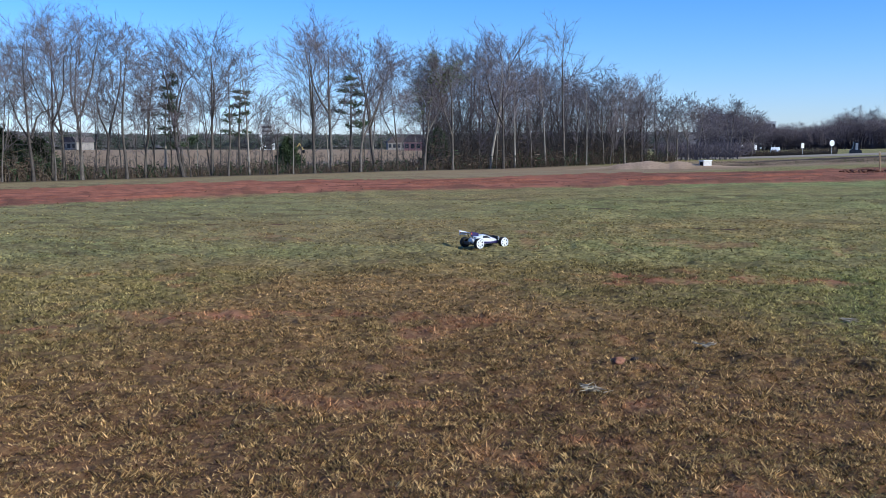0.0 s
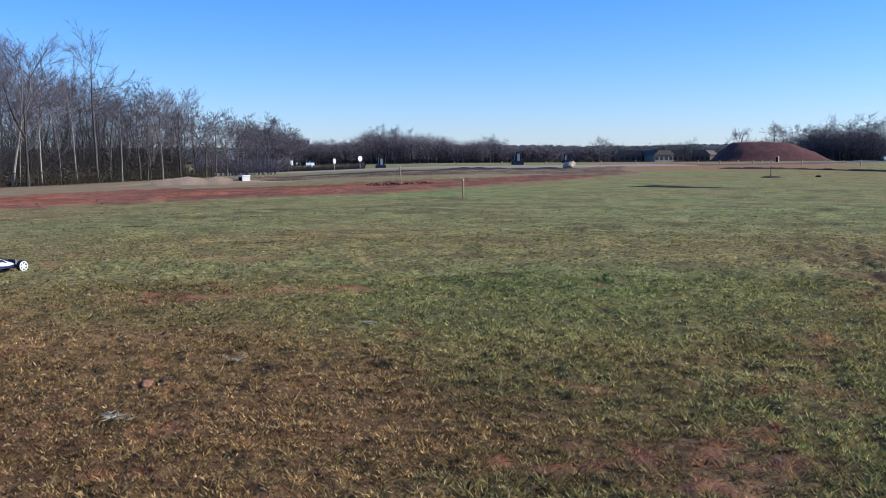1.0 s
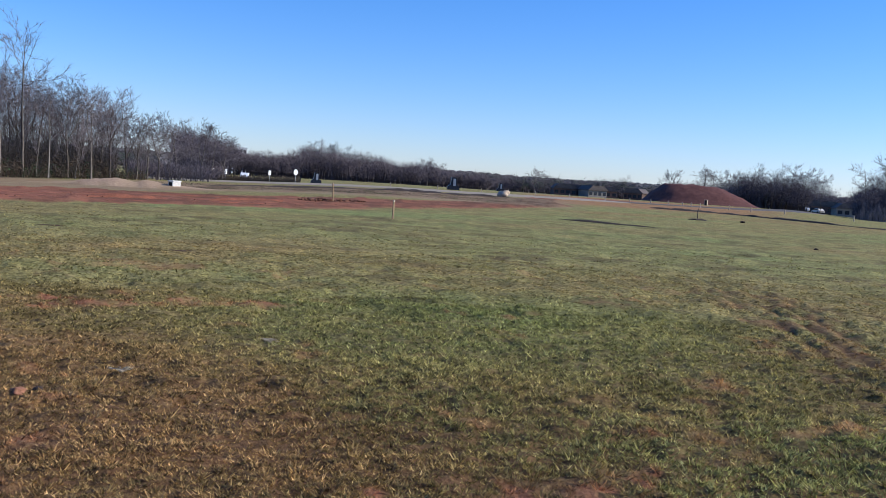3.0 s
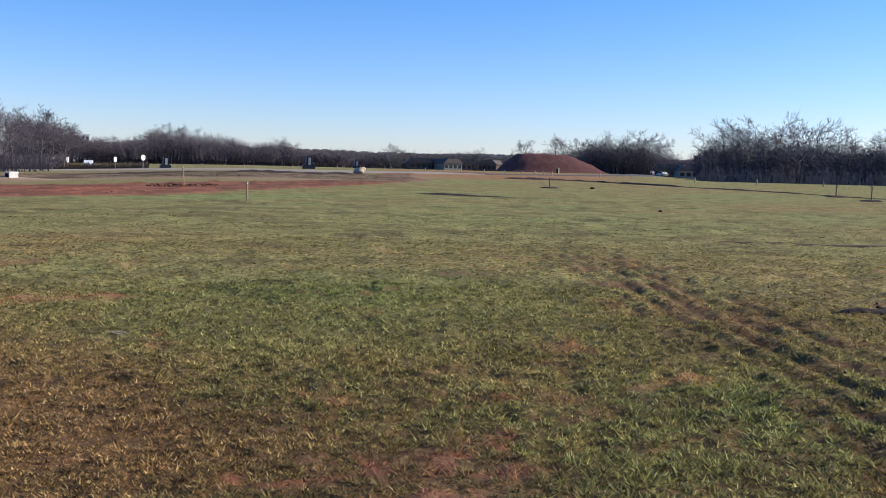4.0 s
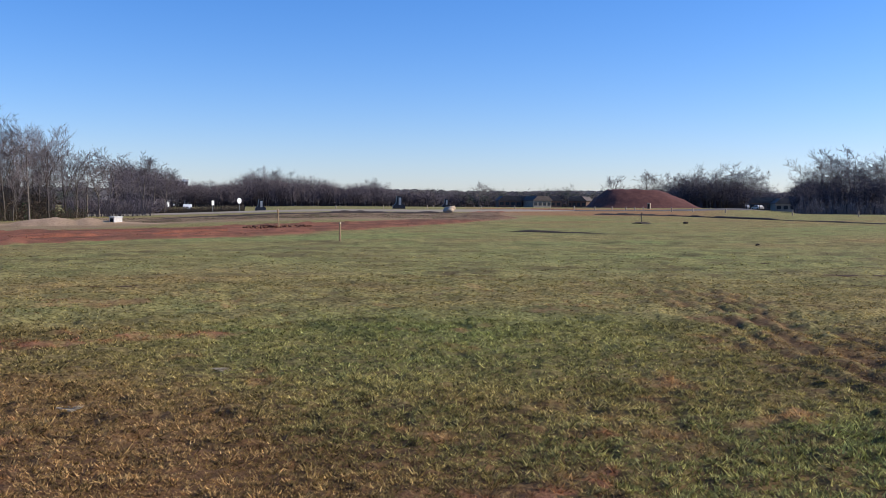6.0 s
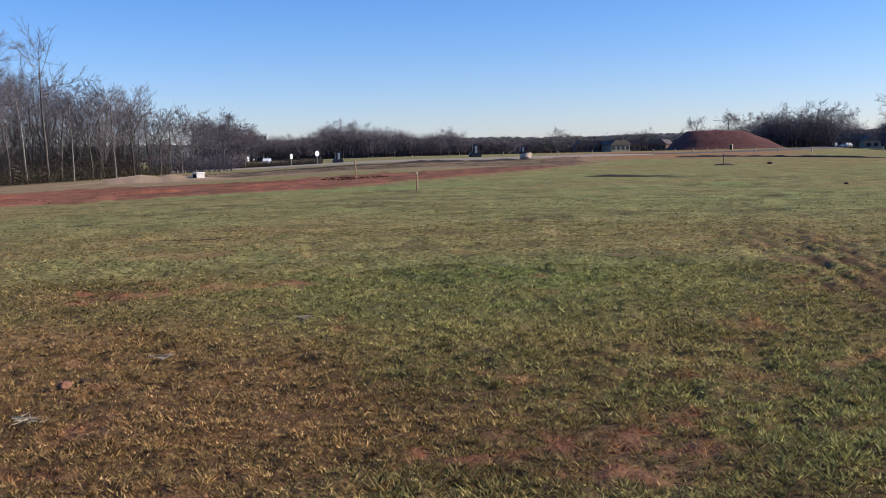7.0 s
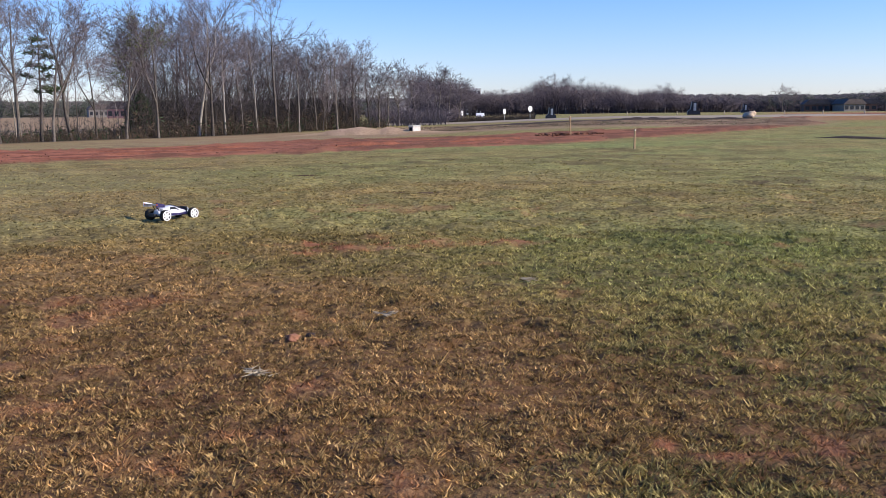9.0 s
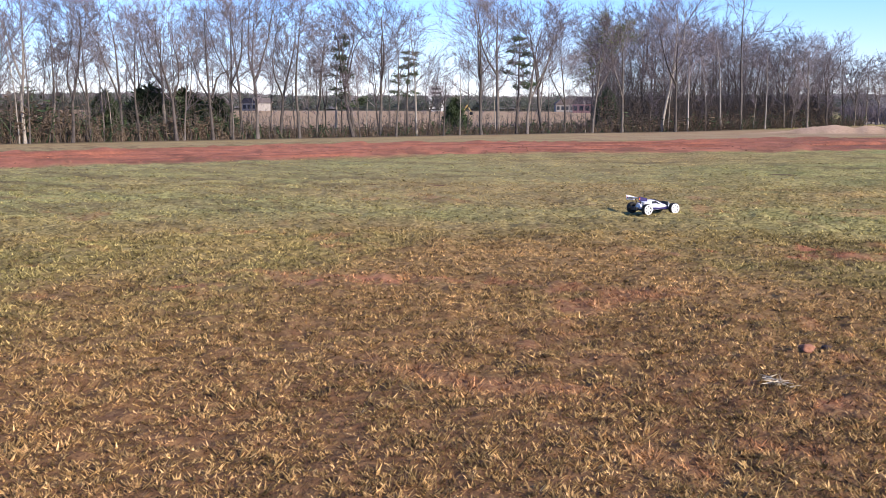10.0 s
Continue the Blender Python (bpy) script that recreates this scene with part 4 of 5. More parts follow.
for k in range(18):
    az = 52.2 + 15.4 * (k + rng.random()) / 18
    r = rng.uniform(246, 285)
    plant(FAR[k % 4], az, r, sky_height(az, r) * rng.uniform(0.5, 0.85), "dense bare tree of the roadside wood", turn=rng.uniform(0, 360), group="trees of the roadside wood", wide=1.15)
for k in range(6):
    az = 45.2 + 4 * (k + rng.random()) / 6
    r = rng.uniform(256, 280)
    plant(FAR[k % 4], az, r, sky_height(az, r) * rng.uniform(0.6, 0.9), "bare tree behind the clay stockpile", turn=rng.uniform(0, 360), group="trees behind the stockpile", wide=1.5)
for ob in PROTOS:
    for o in (*ob.children_recursive, ob):
        bpy.data.objects.remove(o)


# ---- brush and far woods ----
def brush(name, seed, count, place, low, high, thick, mat, label, splay=0.25, sprigs=2, loose=0.2, leaf=1.0):
    """Upright stems with side sprigs, too many to count."""
    rng = random.Random(seed)
    w = Wood()
    picks = [place(rng) for _ in range(count)]
    spots = [polar(*p[:2]) for p in picks]
    heights = plain(np.array([p[0] for p in spots]), np.array([p[1] for p in spots])) - 0.05
    for (x, y), z, pick in zip(spots, heights.tolist(), picks):
        h = rng.uniform(low, high) * (pick[2] if len(pick) > 2 else 1)
        a = Vector((x, y, z))
        b = a + Vector((rng.gauss(0, splay) * h, rng.gauss(0, splay) * h, h))
        w.spike(a, b, thick * rng.uniform(0.6, 1.4))
        for _ in range(sprigs):
            m = a.lerp(b, rng.uniform(0.25, 0.95))
            w.spike(m, m + Vector((rng.gauss(0, loose), rng.gauss(0, loose), rng.uniform(0.15, 0.6) * min(1, 0.35 / loose))) * h * 0.42 / leaf, thick * 0.8 * leaf)
    return tagged(mesh_object(name, w.v, w.f, mat), label, "brush", kind="stuff")


def edge_place(rng):
    az = rng.uniform(-42, 11.5)
    patch = float(vnoise(np.array([az / 1.6]), np.array([0.3]), 61)[0])
    return az, tree_line(az, 0.4 + 9 * rng.random() ** 1.3), float(np.interp(az, [-42, -26, -22, -14, -8, -4, 12], [1.3, 1.15, 0.6, 0.55, 0.65, 1.1, 1.2])) * (0.35 + 0.85 * patch)


def deep_place(rng):
    az = rng.uniform(-3, 9.8)
    return az, tree_line(min(az, 12), 2 + 24 * rng.random())


brush("brush", 4, 2600, edge_place, 0.4, 2.3, 0.028, brush_mat, "dry brown brush under the bare trees", 0.4, 5, 0.55)
brush("brush", 14, 2800, edge_place, 0.3, 2.0, 0.03, brush_leaf, "brown-leaved undergrowth along the wood's edge", 0.5, 7, 0.6, 2.6)
brush("brush", 15, 1300, edge_place, 0.3, 2.6, 0.03, needles, "dark green honeysuckle in the undergrowth", 0.5, 7, 0.6, 2.6)
brush("brush", 16, 1500, deep_place, 0.8, 3.6, 0.035, brush_leaf, "dark tangled undergrowth inside the wood", 0.3, 7, 0.55, 2.0)
brush("brush", 5, 3800, deep_place, 2.0, 8.0, 0.022, dark_bark, "thicket of bare saplings inside the wood", 0.12, 4)
brush("brush", 18, 1500, edge_place, 1.5, 5.0, 0.018, dark_bark, "thin dark saplings along the wood's edge", 0.12, 5, 0.3)
brush("brush", 19, 2600, lambda g: (g.uniform(10.5, 20.2), g.uniform(176, 188), 1.0), 0.4, 1.2, 0.05, brush_mat, "dry weeds along the far road", 0.25, 4, 0.4)
brush("brush", 22, 6500, lambda g: (g.uniform(11.5, 33.5), 90 + 36 * g.random() ** 0.8, 0.35 + 1.1 * g.random() ** 2), 0.05, 0.13, 0.022, brush_mat, "rough brown grass on the bank before the road", 0.4, 4, 0.6)
brush("brush", 23, 2600, lambda g: (g.uniform(11.5, 33.5), g.uniform(88, 128), 1.0), 0.05, 0.13, 0.03, ivy, "tufts of olive grass on the bank", 0.4, 4, 0.6)
# added thicket: its paler stems lighten the shaded foot of the wood
brush("brush", 26, 1500, lambda g: (g.uniform(51.9, 71), g.uniform(234, 246), 0.5 + g.random()), 1.0, 3.6, 0.06, twig, "added grey thicket that lightens the foot of the roadside wood", 0.2, 6, 0.35)
brush("brush", 6, 450, lambda g: (g.uniform(10.5, 15), g.uniform(140, 200)), 1.2, 3.6, 0.05, twig, "thicket of bare saplings below the oaks", 0.15, 5)


def crowns(seed, count, place, low, high, wide, tufts, size, mat, label):
    """A far wood as many uneven crowns, each of loose tufts of twigs over a bare stem."""
    rng = random.Random(seed)
    w = Wood()
    picks = [place(rng) for _ in range(count)]
    spots = [polar(*p[:2]) for p in picks]
    heights = plain(np.array([p[0] for p in spots]), np.array([p[1] for p in spots])) - 0.05
    for (x, y), z, pick in zip(spots, heights.tolist(), picks):
        h = rng.uniform(low, high) * pick[2]
        rad = wide * h * rng.uniform(0.7, 1.25)
        foot = Vector((x, y, z))
        w.spike(foot, foot + Vector((rng.gauss(0, 0.05) * h, rng.gauss(0, 0.05) * h, h * 0.6)), 0.02 * h)
        for _ in range(tufts):
            d = Vector((rng.gauss(0, 1), rng.gauss(0, 1), rng.gauss(0, 1))).normalized() * rng.random() ** 0.33 * (0.8 + 0.25 * math.sin(7 * rng.random()))
            p = foot + Vector((d.x * rad, d.y * rad, h * (0.58 + 0.4 * d.z)))
            out = Vector((d.x + rng.gauss(0, 0.7), d.y + rng.gauss(0, 0.7), d.z + rng.gauss(0.3, 0.6)))
            w.sliver(p, p + out * size * rng.uniform(0.5, 1.3), size * rng.uniform(0.1, 0.24))
    return tagged(mesh_object("far_wood", w.v, w.f, mat), label, "woods", kind="stuff")


def under_sky(low_az, high_az, near, far):
    """A place in a far wood, and the height that reaches the skyline there."""
    def place(g):
        az, r = g.uniform(low_az, high_az), g.uniform(near, far)
        return az, r, sky_height(az, r)
    return place


crowns(7, 1000, under_sky(13, 31.5, 310, 380), 0.5, 0.98, 0.3, 190, 0.55, far_wood, "distant bare wood behind the road")
crowns(8, 900, under_sky(30, 52, 400, 520), 0.3, 0.95, 0.36, 150, 0.7, far_wood, "distant low wood on the horizon")
crowns(25, 130, under_sky(30, 45, 395, 500), 0.55, 1.0, 0.3, 150, 0.9, hill_wood, "dark evergreens in the distant low wood")
crowns(9, 620, under_sky(51.8, 72, 240, 300), 0.35, 0.8, 0.32, 230, 0.5, far_wood, "dense bare roadside wood")
crowns(10, 150, under_sky(45, 49.3, 255, 285), 0.35, 0.7, 0.36, 190, 0.42, far_wood, "bare thicket behind the clay stockpile")
crowns(20, 34, under_sky(45.4, 49.2, 258, 280), 0.75, 1.0, 0.24, 330, 0.4, far_wood, "round bare crowns behind the clay stockpile")
crowns(21, 80, under_sky(52.2, 70, 250, 290), 0.65, 0.97, 0.25, 360, 0.42, far_wood, "round bare crowns of the roadside wood")
crowns(11, 170, lambda g: (g.uniform(10.5, 15.8), g.uniform(150, 220), 1.0), 1.2, 3.2, 0.5, 130, 0.3, far_wood, "bare thicket receding behind the sand pile")
crowns(12, 620, lambda g: (g.uniform(-45, 12), g.uniform(430, 580), 1.0), 3.5, 8.8, 0.5, 130, 1.2, hill_wood, "dark wood beyond the tawny field")


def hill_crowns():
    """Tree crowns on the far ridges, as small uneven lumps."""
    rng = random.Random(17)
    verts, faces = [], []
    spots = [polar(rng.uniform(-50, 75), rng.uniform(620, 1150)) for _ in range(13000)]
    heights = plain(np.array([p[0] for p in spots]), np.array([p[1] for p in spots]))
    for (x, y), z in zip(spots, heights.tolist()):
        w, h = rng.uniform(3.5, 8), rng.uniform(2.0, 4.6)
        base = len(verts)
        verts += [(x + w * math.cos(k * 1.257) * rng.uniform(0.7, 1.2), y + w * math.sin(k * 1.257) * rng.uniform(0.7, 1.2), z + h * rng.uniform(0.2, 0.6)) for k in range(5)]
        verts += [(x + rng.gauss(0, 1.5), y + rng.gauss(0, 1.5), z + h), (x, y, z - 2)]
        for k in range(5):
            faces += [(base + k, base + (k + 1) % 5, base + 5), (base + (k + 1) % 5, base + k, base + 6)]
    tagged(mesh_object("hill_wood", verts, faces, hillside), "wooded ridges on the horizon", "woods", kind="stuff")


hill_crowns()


# ---- clay stockpile ----
def stockpile(az, r, width, depth, height):
    x, y = polar(az, r)
    verts, faces, n, m = [], [], 48, 36
    for j in range(m + 1):
        for i in range(n + 1):
            u, v = i / n * 2 - 1, j / m * 2 - 1
            k = 1 - max(abs(u) * 0.94, abs(v)) ** 1.0
            side = u + 0.32
            t = min(1, max(0, (1 - math.hypot(side / (1.32 if side > 0 else 0.68), v)) * 1.75))
            t = t * t * (3 - 2 * t) if t < 0.5 else 0.5 + (t - 0.5) * 1.0
            lift = height * min(1, t) * (0.93 + 0.1 * noise.noise(Vector((u * 3, v * 3, 1)))) + 0.28 * noise.noise(Vector((u * 13, v * 13, 5))) * min(1, 3 * t)
            verts.append((u * width / 2, v * depth / 2, max(lift, 0) - 0.3 * (t <= 0)))
    for j in range(m):
        for i in range(n):
            a = j * (n + 1) + i
            faces.append((a, a + 1, a + n + 2, a + n + 1))
    ob = mesh_object("clay_stockpile", verts, faces, clay_mat)
    ob.matrix_basis = pose(x, y, land(x, y) - 0.1, 0, 0, -az)
    for p in ob.data.polygons:
        p.use_smooth = True
    tagged(ob, "large stockpile of red clay with a flat top", "dirt mound")


stockpile(43.6, 232, 29, 22, 4.6)


# ---- survey stakes ----
def survey_stake(x, y, height, lean, turn, label):
    z = land(x, y)
    root = thing("survey_stake", x, y, z, turn, label, "stake", "survey stakes")
    root.matrix_basis = pose(x, y, z, 0, lean, turn)
    bm = bmesh.new()
    box(bm, 0, 0, height / 2 - 0.1, 0.1, 0.04, height + 0.2, 0.006)
    part("lath", bm, stake_wood, root)
    bm = bmesh.new()
    box(bm, 0, 0, height - 0.04, 0.104, 0.044, 0.09, 0.004)
    part("painted_tip", bm, post_mat, root, "faded pale painted tip")


survey_stake(18.3, 35.85, 0.78, 1.5, 30, "weathered wooden survey stake standing in the turf")
survey_stake(23.8, 56.0, 1.12, -5.0, 25, "leaning wooden survey stake beside loose clay clods")


def clod_heap(x, y, count, spread, size, seed, label, mat=clod_mat):
    """Loose clods heaped together."""
    rng = random.Random(seed)
    bm = bmesh.new()
    for k in range(count):
        px, py = rng.gauss(0, spread), rng.gauss(0, spread * 0.6)
        s = size * rng.uniform(0.4, 1.2)
        lump(bm, px, py, land(x + px, y + py) - land(x, y) + s * 0.3 + max(0, 0.25 * size * 3 * (1 - math.hypot(px, py) / (2 * spread))), s, s * rng.uniform(0.7, 1.2), s * 0.7, seed + k, 0.3, 1)
    ob = part("clod_heap", bm, mat)
    ob.matrix_basis = pose(x, y, land(x, y))
    tagged(ob, label, "clods", kind="stuff")


clod_heap(23.0, 55.8, 60, 0.8, 0.13, 5, "dark loose clay clods heaped beside a stake")
clod_heap(11.7, 4.75, 160, 0.5, 0.028, 9, "dark turned soil clods lying in the turf", dark_clod_mat)
clod_heap(12.6, 4.1, 160, 0.5, 0.03, 10, "dark turned soil clods lying in the turf", dark_clod_mat)
clod_heap(25.2, 56.6, 22, 0.7, 0.1, 6, "loose clay clods on the strip")


def strip_clods():
    """Clods strewn along the near edge of the clay strip."""
    rng = random.Random(12)
    verts, faces = [], []
    spots = []
    for _ in range(750):
        k = rng.randrange(1, 8)
        (x0, y0, w0), (x1, y1, w1) = STRIP[k], STRIP[k + 1]
        t = rng.random()
        d = math.hypot(x1 - x0, y1 - y0)
        nx, ny = (y1 - y0) / d, -(x1 - x0) / d
        w = w0 + (w1 - w0) * t
        off = w * (rng.uniform(-0.8, 0.95) if rng.random() < 0.5 else rng.gauss(0.72, 0.12))
        spots.append((x0 + (x1 - x0) * t + nx * off, y0 + (y1 - y0) * t + ny * off))
    heights = relief(np.array([p[0] for p in spots]), np.array([p[1] for p in spots]))
    for (x, y), z in zip(spots, heights.tolist()):
        s = min(0.065, rng.lognormvariate(-3.5, 0.4))
        b = len(verts)
        verts += [(x + s * rng.uniform(0.6, 1.2) * math.cos(j * 1.571), y + s * rng.uniform(0.6, 1.2) * math.sin(j * 1.571), z + s * rng.uniform(-0.1, 0.3)) for j in range(4)]
        verts.append((x + rng.gauss(0, s * 0.2), y + rng.gauss(0, s * 0.2), z + s * rng.uniform(0.6, 1.1)))
        faces += [(b + j, b + (j + 1) % 4, b + 4) for j in range(4)]
    tagged(mesh_object("clay_clods", verts, faces, clod_mat), "red clay clods strewn on the graded strip", "clods", kind="stuff")


strip_clods()


# ---- pieces lying in the turf ----
def clod(x, y, rx, ry, rz, seed, mat, label, name="clay_clod", category="clod"):
    bm = bmesh.new()
    lump(bm, 0, 0, rz * 0.55, rx, ry, rz, seed, 0.28, 3, 1.8)
    ob = part(name, bm, mat, smooth=True)
    ob.matrix_basis = pose(x, y, land(x, y), 0, 0, seed * 40)
    tagged(ob, label, category, "pieces in the turf")


dark_clod = dark_clod_mat
straw_mat = simple("bleached straw", (0.35, 0.27, 0.17), (0.58, 0.48, 0.33), 30, 0.9, 0, 0.003)
clod(1.47, 6.08, 0.055, 0.045, 0.028, 1, clod_mat, "reddish clay clod lying in the grass")
clod(1.6, 6.16, 0.04, 0.03, 0.015, 2, dark_clod, "dark clod of soil beside a red one")


def straw_patch(x, y, length, seed, label):
    """A wisp of bleached dead grass lying flat."""
    rng = random.Random(seed)
    w = Wood()
    for _ in range(34):
        a = Vector((rng.gauss(0, length * 0.45), rng.gauss(0, length * 0.22), rng.uniform(0.01, 0.04)))
        t = rng.uniform(0, 6.28)
        w.spike(a, a + Vector((math.cos(t), math.sin(t), rng.uniform(-0.1, 0.25))) * rng.uniform(0.03, 0.08), 0.006)
    ob = mesh_object("straw_wisp", w.v, w.f, straw_mat)
    ob.matrix_basis = pose(x, y, land(x, y), 0, 0, -20)
    tagged(ob, label, "straw", "pieces in the turf", "stuff")


straw_patch(2.2, 6.6, 0.06, 1, "wisp of bleached dead grass lying in the turf")
straw_patch(1.2, 5.2, 0.06, 2, "wisp of bleached dead grass lying in the turf")
straw_patch(3.6, 7.6, 0.06, 3, "wisp of bleached dead grass lying in the turf")


# ---- young planted trees ----
def sapling(x, y, height, seed, label):
    rng = random.Random(seed)
    z = land(x, y)
    root = thing("sapling", x, y, z, 0, label, "young tree", "planted saplings")
    w, c = Wood(), Wood()
    stem = wander(rng, Vector((0, 0, -0.1)), Vector((0, 0, 1)), height, 8, 0.02, 0.05)
    w.tube(stem, [0.04 * (1 - 0.85 * k / 8) + 0.006 for k in range(9)], 6)
    for k in range(16):
        p, d = along(stem, rng.uniform(0.45, 1))
        b = wander(rng, p, side_way(rng, d, 0.6), height * rng.uniform(0.12, 0.26), 3, 0.1, 0.1)
        c.tube(b, [0.012, 0.009, 0.006, 0.003], 3)
        for _ in range(4):
            tp, td = along(b, rng.uniform(0.2, 1))
            c.spike(tp, tp + side_way(rng, td, 0.5) * height * 0.08, 0.006)
    mesh_object("trunk", w.v, w.f, bark, root)
    mesh_object("crown", c.v, c.f, twig, root)
    bm = bmesh.new()
    lump(bm, 0, 0, 0.0, 0.8, 0.75, 0.12, seed, 0.2, 2)
    part("mulch_ring", bm, dark_clod, root, "dark mulch ring")


sapling(53.0, 54.7, 0.85, 1, "small bare sapling in a dark mulch ring")
sapling(64.8, 37.6, 1.3, 2, "thin bare sapling planted in the lawn")
sapling(58.6, 31.5, 1.4, 3, "thin bare sapling planted in the lawn")
clod(56.0, 53.0, 0.2, 0.14, 0.09, 7, dark_clod, "dark lump of turned soil in the lawn")
clod(31.0, 25.0, 0.09, 0.08, 0.05, 8, dark_clod, "dark clod of soil in the lawn")


# ---- basin box, boulder ----
def basin_box(x, y, turn):
    root = thing("catch_basin", x, y, land(x, y) - 0.2, turn, "white concrete catch basin with a black plate for its shaded opening", "drain box")
    root.scale = (0.62, 0.62, 0.62)
    bm = bmesh.new()
    for px in (-0.62, 0.62):
        box(bm, px, 0, 0.42, 0.12, 0.95, 1.05, 0.015)
    box(bm, 0, 0.42, 0.42, 1.12, 0.12, 1.05, 0.015)
    box(bm, 0, -0.42, 0.42, 1.12, 0.12, 1.05, 0.015)
    part("walls", bm, concrete, root)
    bm = bmesh.new()
    box(bm, 0, 0, 1.0, 1.5, 1.1, 0.12, 0.02)
    part("lid", bm, white_paint, root)
    # black plate on the solid wall, standing for the shade of an opening
    bm = bmesh.new()
    box(bm, -0.685, 0, 0.45, 0.02, 0.7, 0.75)
    part("opening", bm, opening_shade, root, "black plate for its shaded opening")
    bm = bmesh.new()
    lump(bm, 0.95, -0.3, 0.1, 0.22, 0.2, 0.2, 4, 0.15, 2)
    ob = part("stone", bm, concrete, smooth=True)
    ob.matrix_basis = root.matrix_basis.copy()
    tagged(ob, "pale round stone beside the catch basin", "stone")


basin_box(20.2, 83.0, 25)


def boulder(az, r):
    x, y = polar(az, r)
    bm = bmesh.new()
    lump(bm, 0, 0, 0.38, 0.78, 0.6, 0.5, 5, 0.25, 3, 1.3)
    ob = part("boulder", bm, stone, smooth=True)
    ob.matrix_basis = pose(x, y, land(x, y), 0, -24, -az)
    tagged(ob, "large pale tan boulder beside the road", "boulder")


boulder(32.3, 124)


# ---- road signs, posts ----
def road_sign(az, r, height, wide, octagon, label):
    x, y = polar(az, r)
    root = thing("road_sign", x, y, land(x, y), -az + 42, label, "road sign", "road signs")
    bm = bmesh.new()
    box(bm, 0, 0, height / 2 - 0.2, 0.07, 0.05, height + 0.4, 0.01)
    part("post", bm, steel, root)
    bm = bmesh.new()
    c = height - wide / 2
    if octagon:
        prism(bm, [(wide / 2 / math.cos(math.pi / 8) * math.cos(math.pi / 8 + k * math.pi / 4), c + wide / 2 / math.cos(math.pi / 8) * math.sin(math.pi / 8 + k * math.pi / 4)) for k in range(8)], -0.06, -0.04)
    else:
        prism(bm, [(-wide / 2, c - wide * 0.7), (wide / 2, c - wide * 0.7), (wide / 2, c + wide * 0.7), (-wide / 2, c + wide * 0.7)], -0.06, -0.04)
    part("panel", bm, white_paint, root, "blank white panel")


road_sign(19.9, 168, 2.3, 0.95, True, "octagonal road sign seen white from behind")
road_sign(18.4, 176, 1.9, 0.6, False, "small white road sign on a post")
road_sign(15.9, 180, 1.9, 0.6, False, "small white road sign on a post")
road_sign(15.2, 190, 2.0, 0.6, False, "small white road sign on a post")


def dark_cabinet(az, r, size, label):
    x, y = polar(az, r)
    root = thing("equipment_cabinet", x, y, land(x, y), -az + 8, label, "cabinet", "dark cabinets by the road")
    bm = bmesh.new()
    prism(bm, [(-1.0 * size, -0.2), (1.1 * size, -0.2), (1.0 * size, 0.6 * size), (0.55 * size, 0.8 * size), (0.5 * size, 2.0 * size), (-0.3 * size, 2.1 * size), (-0.45 * size, 0.9 * size), (-0.95 * size, 0.5 * size)], -0.5 * size, 0.5 * size)
    part("body", bm, blue_black, root)
    bm = bmesh.new()
    box(bm, 0.16 * size, -0.52 * size, 1.25 * size, 0.42 * size, 0.06, 1.2 * size, 0.01)
    part("panel", bm, grey_panel, root, "pale grey front panel")


dark_cabinet(21.1, 172, 0.9, "dark upright cabinet with a pale grey panel by the road")
dark_cabinet(29.2, 178, 1.1, "dark upright cabinet with a pale grey panel by the road")
dark_cabinet(32.0, 215, 0.85, "dark low cabinet beyond the road")

bm = bmesh.new()
rod(bm, (0, 0, -0.2), (0, 0, 0.62), 0.085, 0.08, 10)
post0 = part("shaft", bm, post_mat, None)
post_root = thing("bollard", 0, 0, 0, 0, "pale wooden bollard along the road", "post", "bollards along the road")
post0.parent = post_root
bm = bmesh.new()
bmesh.ops.create_cone(bm, cap_ends=True, segments=10, radius1=0.09, radius2=0.03, depth=0.08, matrix=Matrix.Translation((0, 0, 0.65)))
part("cap", bm, post_mat, post_root)
POSTS = [(25.5, 178), (28.3, 180), (30.9, 180), (32.5, 182), (34.1, 182), (36.1, 180), (38.2, 180), (39.6, 176), (40.8, 172), (41.8, 168), (42.6, 160), (43.1, 160), (43.6, 158), (45.2, 152), (46.4, 150), (48.2, 146), (51.8, 138), (55.2, 130), (58.7, 122), (61.9, 116), (65.0, 110)]
for az, r in POSTS:
    x, y = polar(az, r)
    copy_thing(post_root, pose(x, y, land(x, y)))
for o in (*post_root.children_recursive, post_root):
    bpy.data.objects.remove(o)


# ---- small hut and cars by the stockpile ----
def site_toilet(az, r, turn, label):
    x, y = polar(az, r)
    root = thing("site_toilet", x, y, land(x, y), turn, label, "portable toilet")
    root.scale = (0.55, 0.55, 0.55)
    bm = bmesh.new()
    box(bm, 0, 0, 1.0, 1.05, 1.1, 2.0, 0.03)
    part("cabin", bm, post_mat, root)
    bm = bmesh.new()
    box(bm, 0, -0.56, 0.95, 0.75, 0.04, 1.75, 0.01)
    part("door", bm, dark_clod, root, "dark door")
    bm = bmesh.new()
    box(bm, 0, 0, 2.05, 1.12, 1.16, 0.12, 0.05)
    part("roof", bm, post_mat, root)


site_toilet(43.9, 206, -60, "tan site toilet before the clay stockpile")


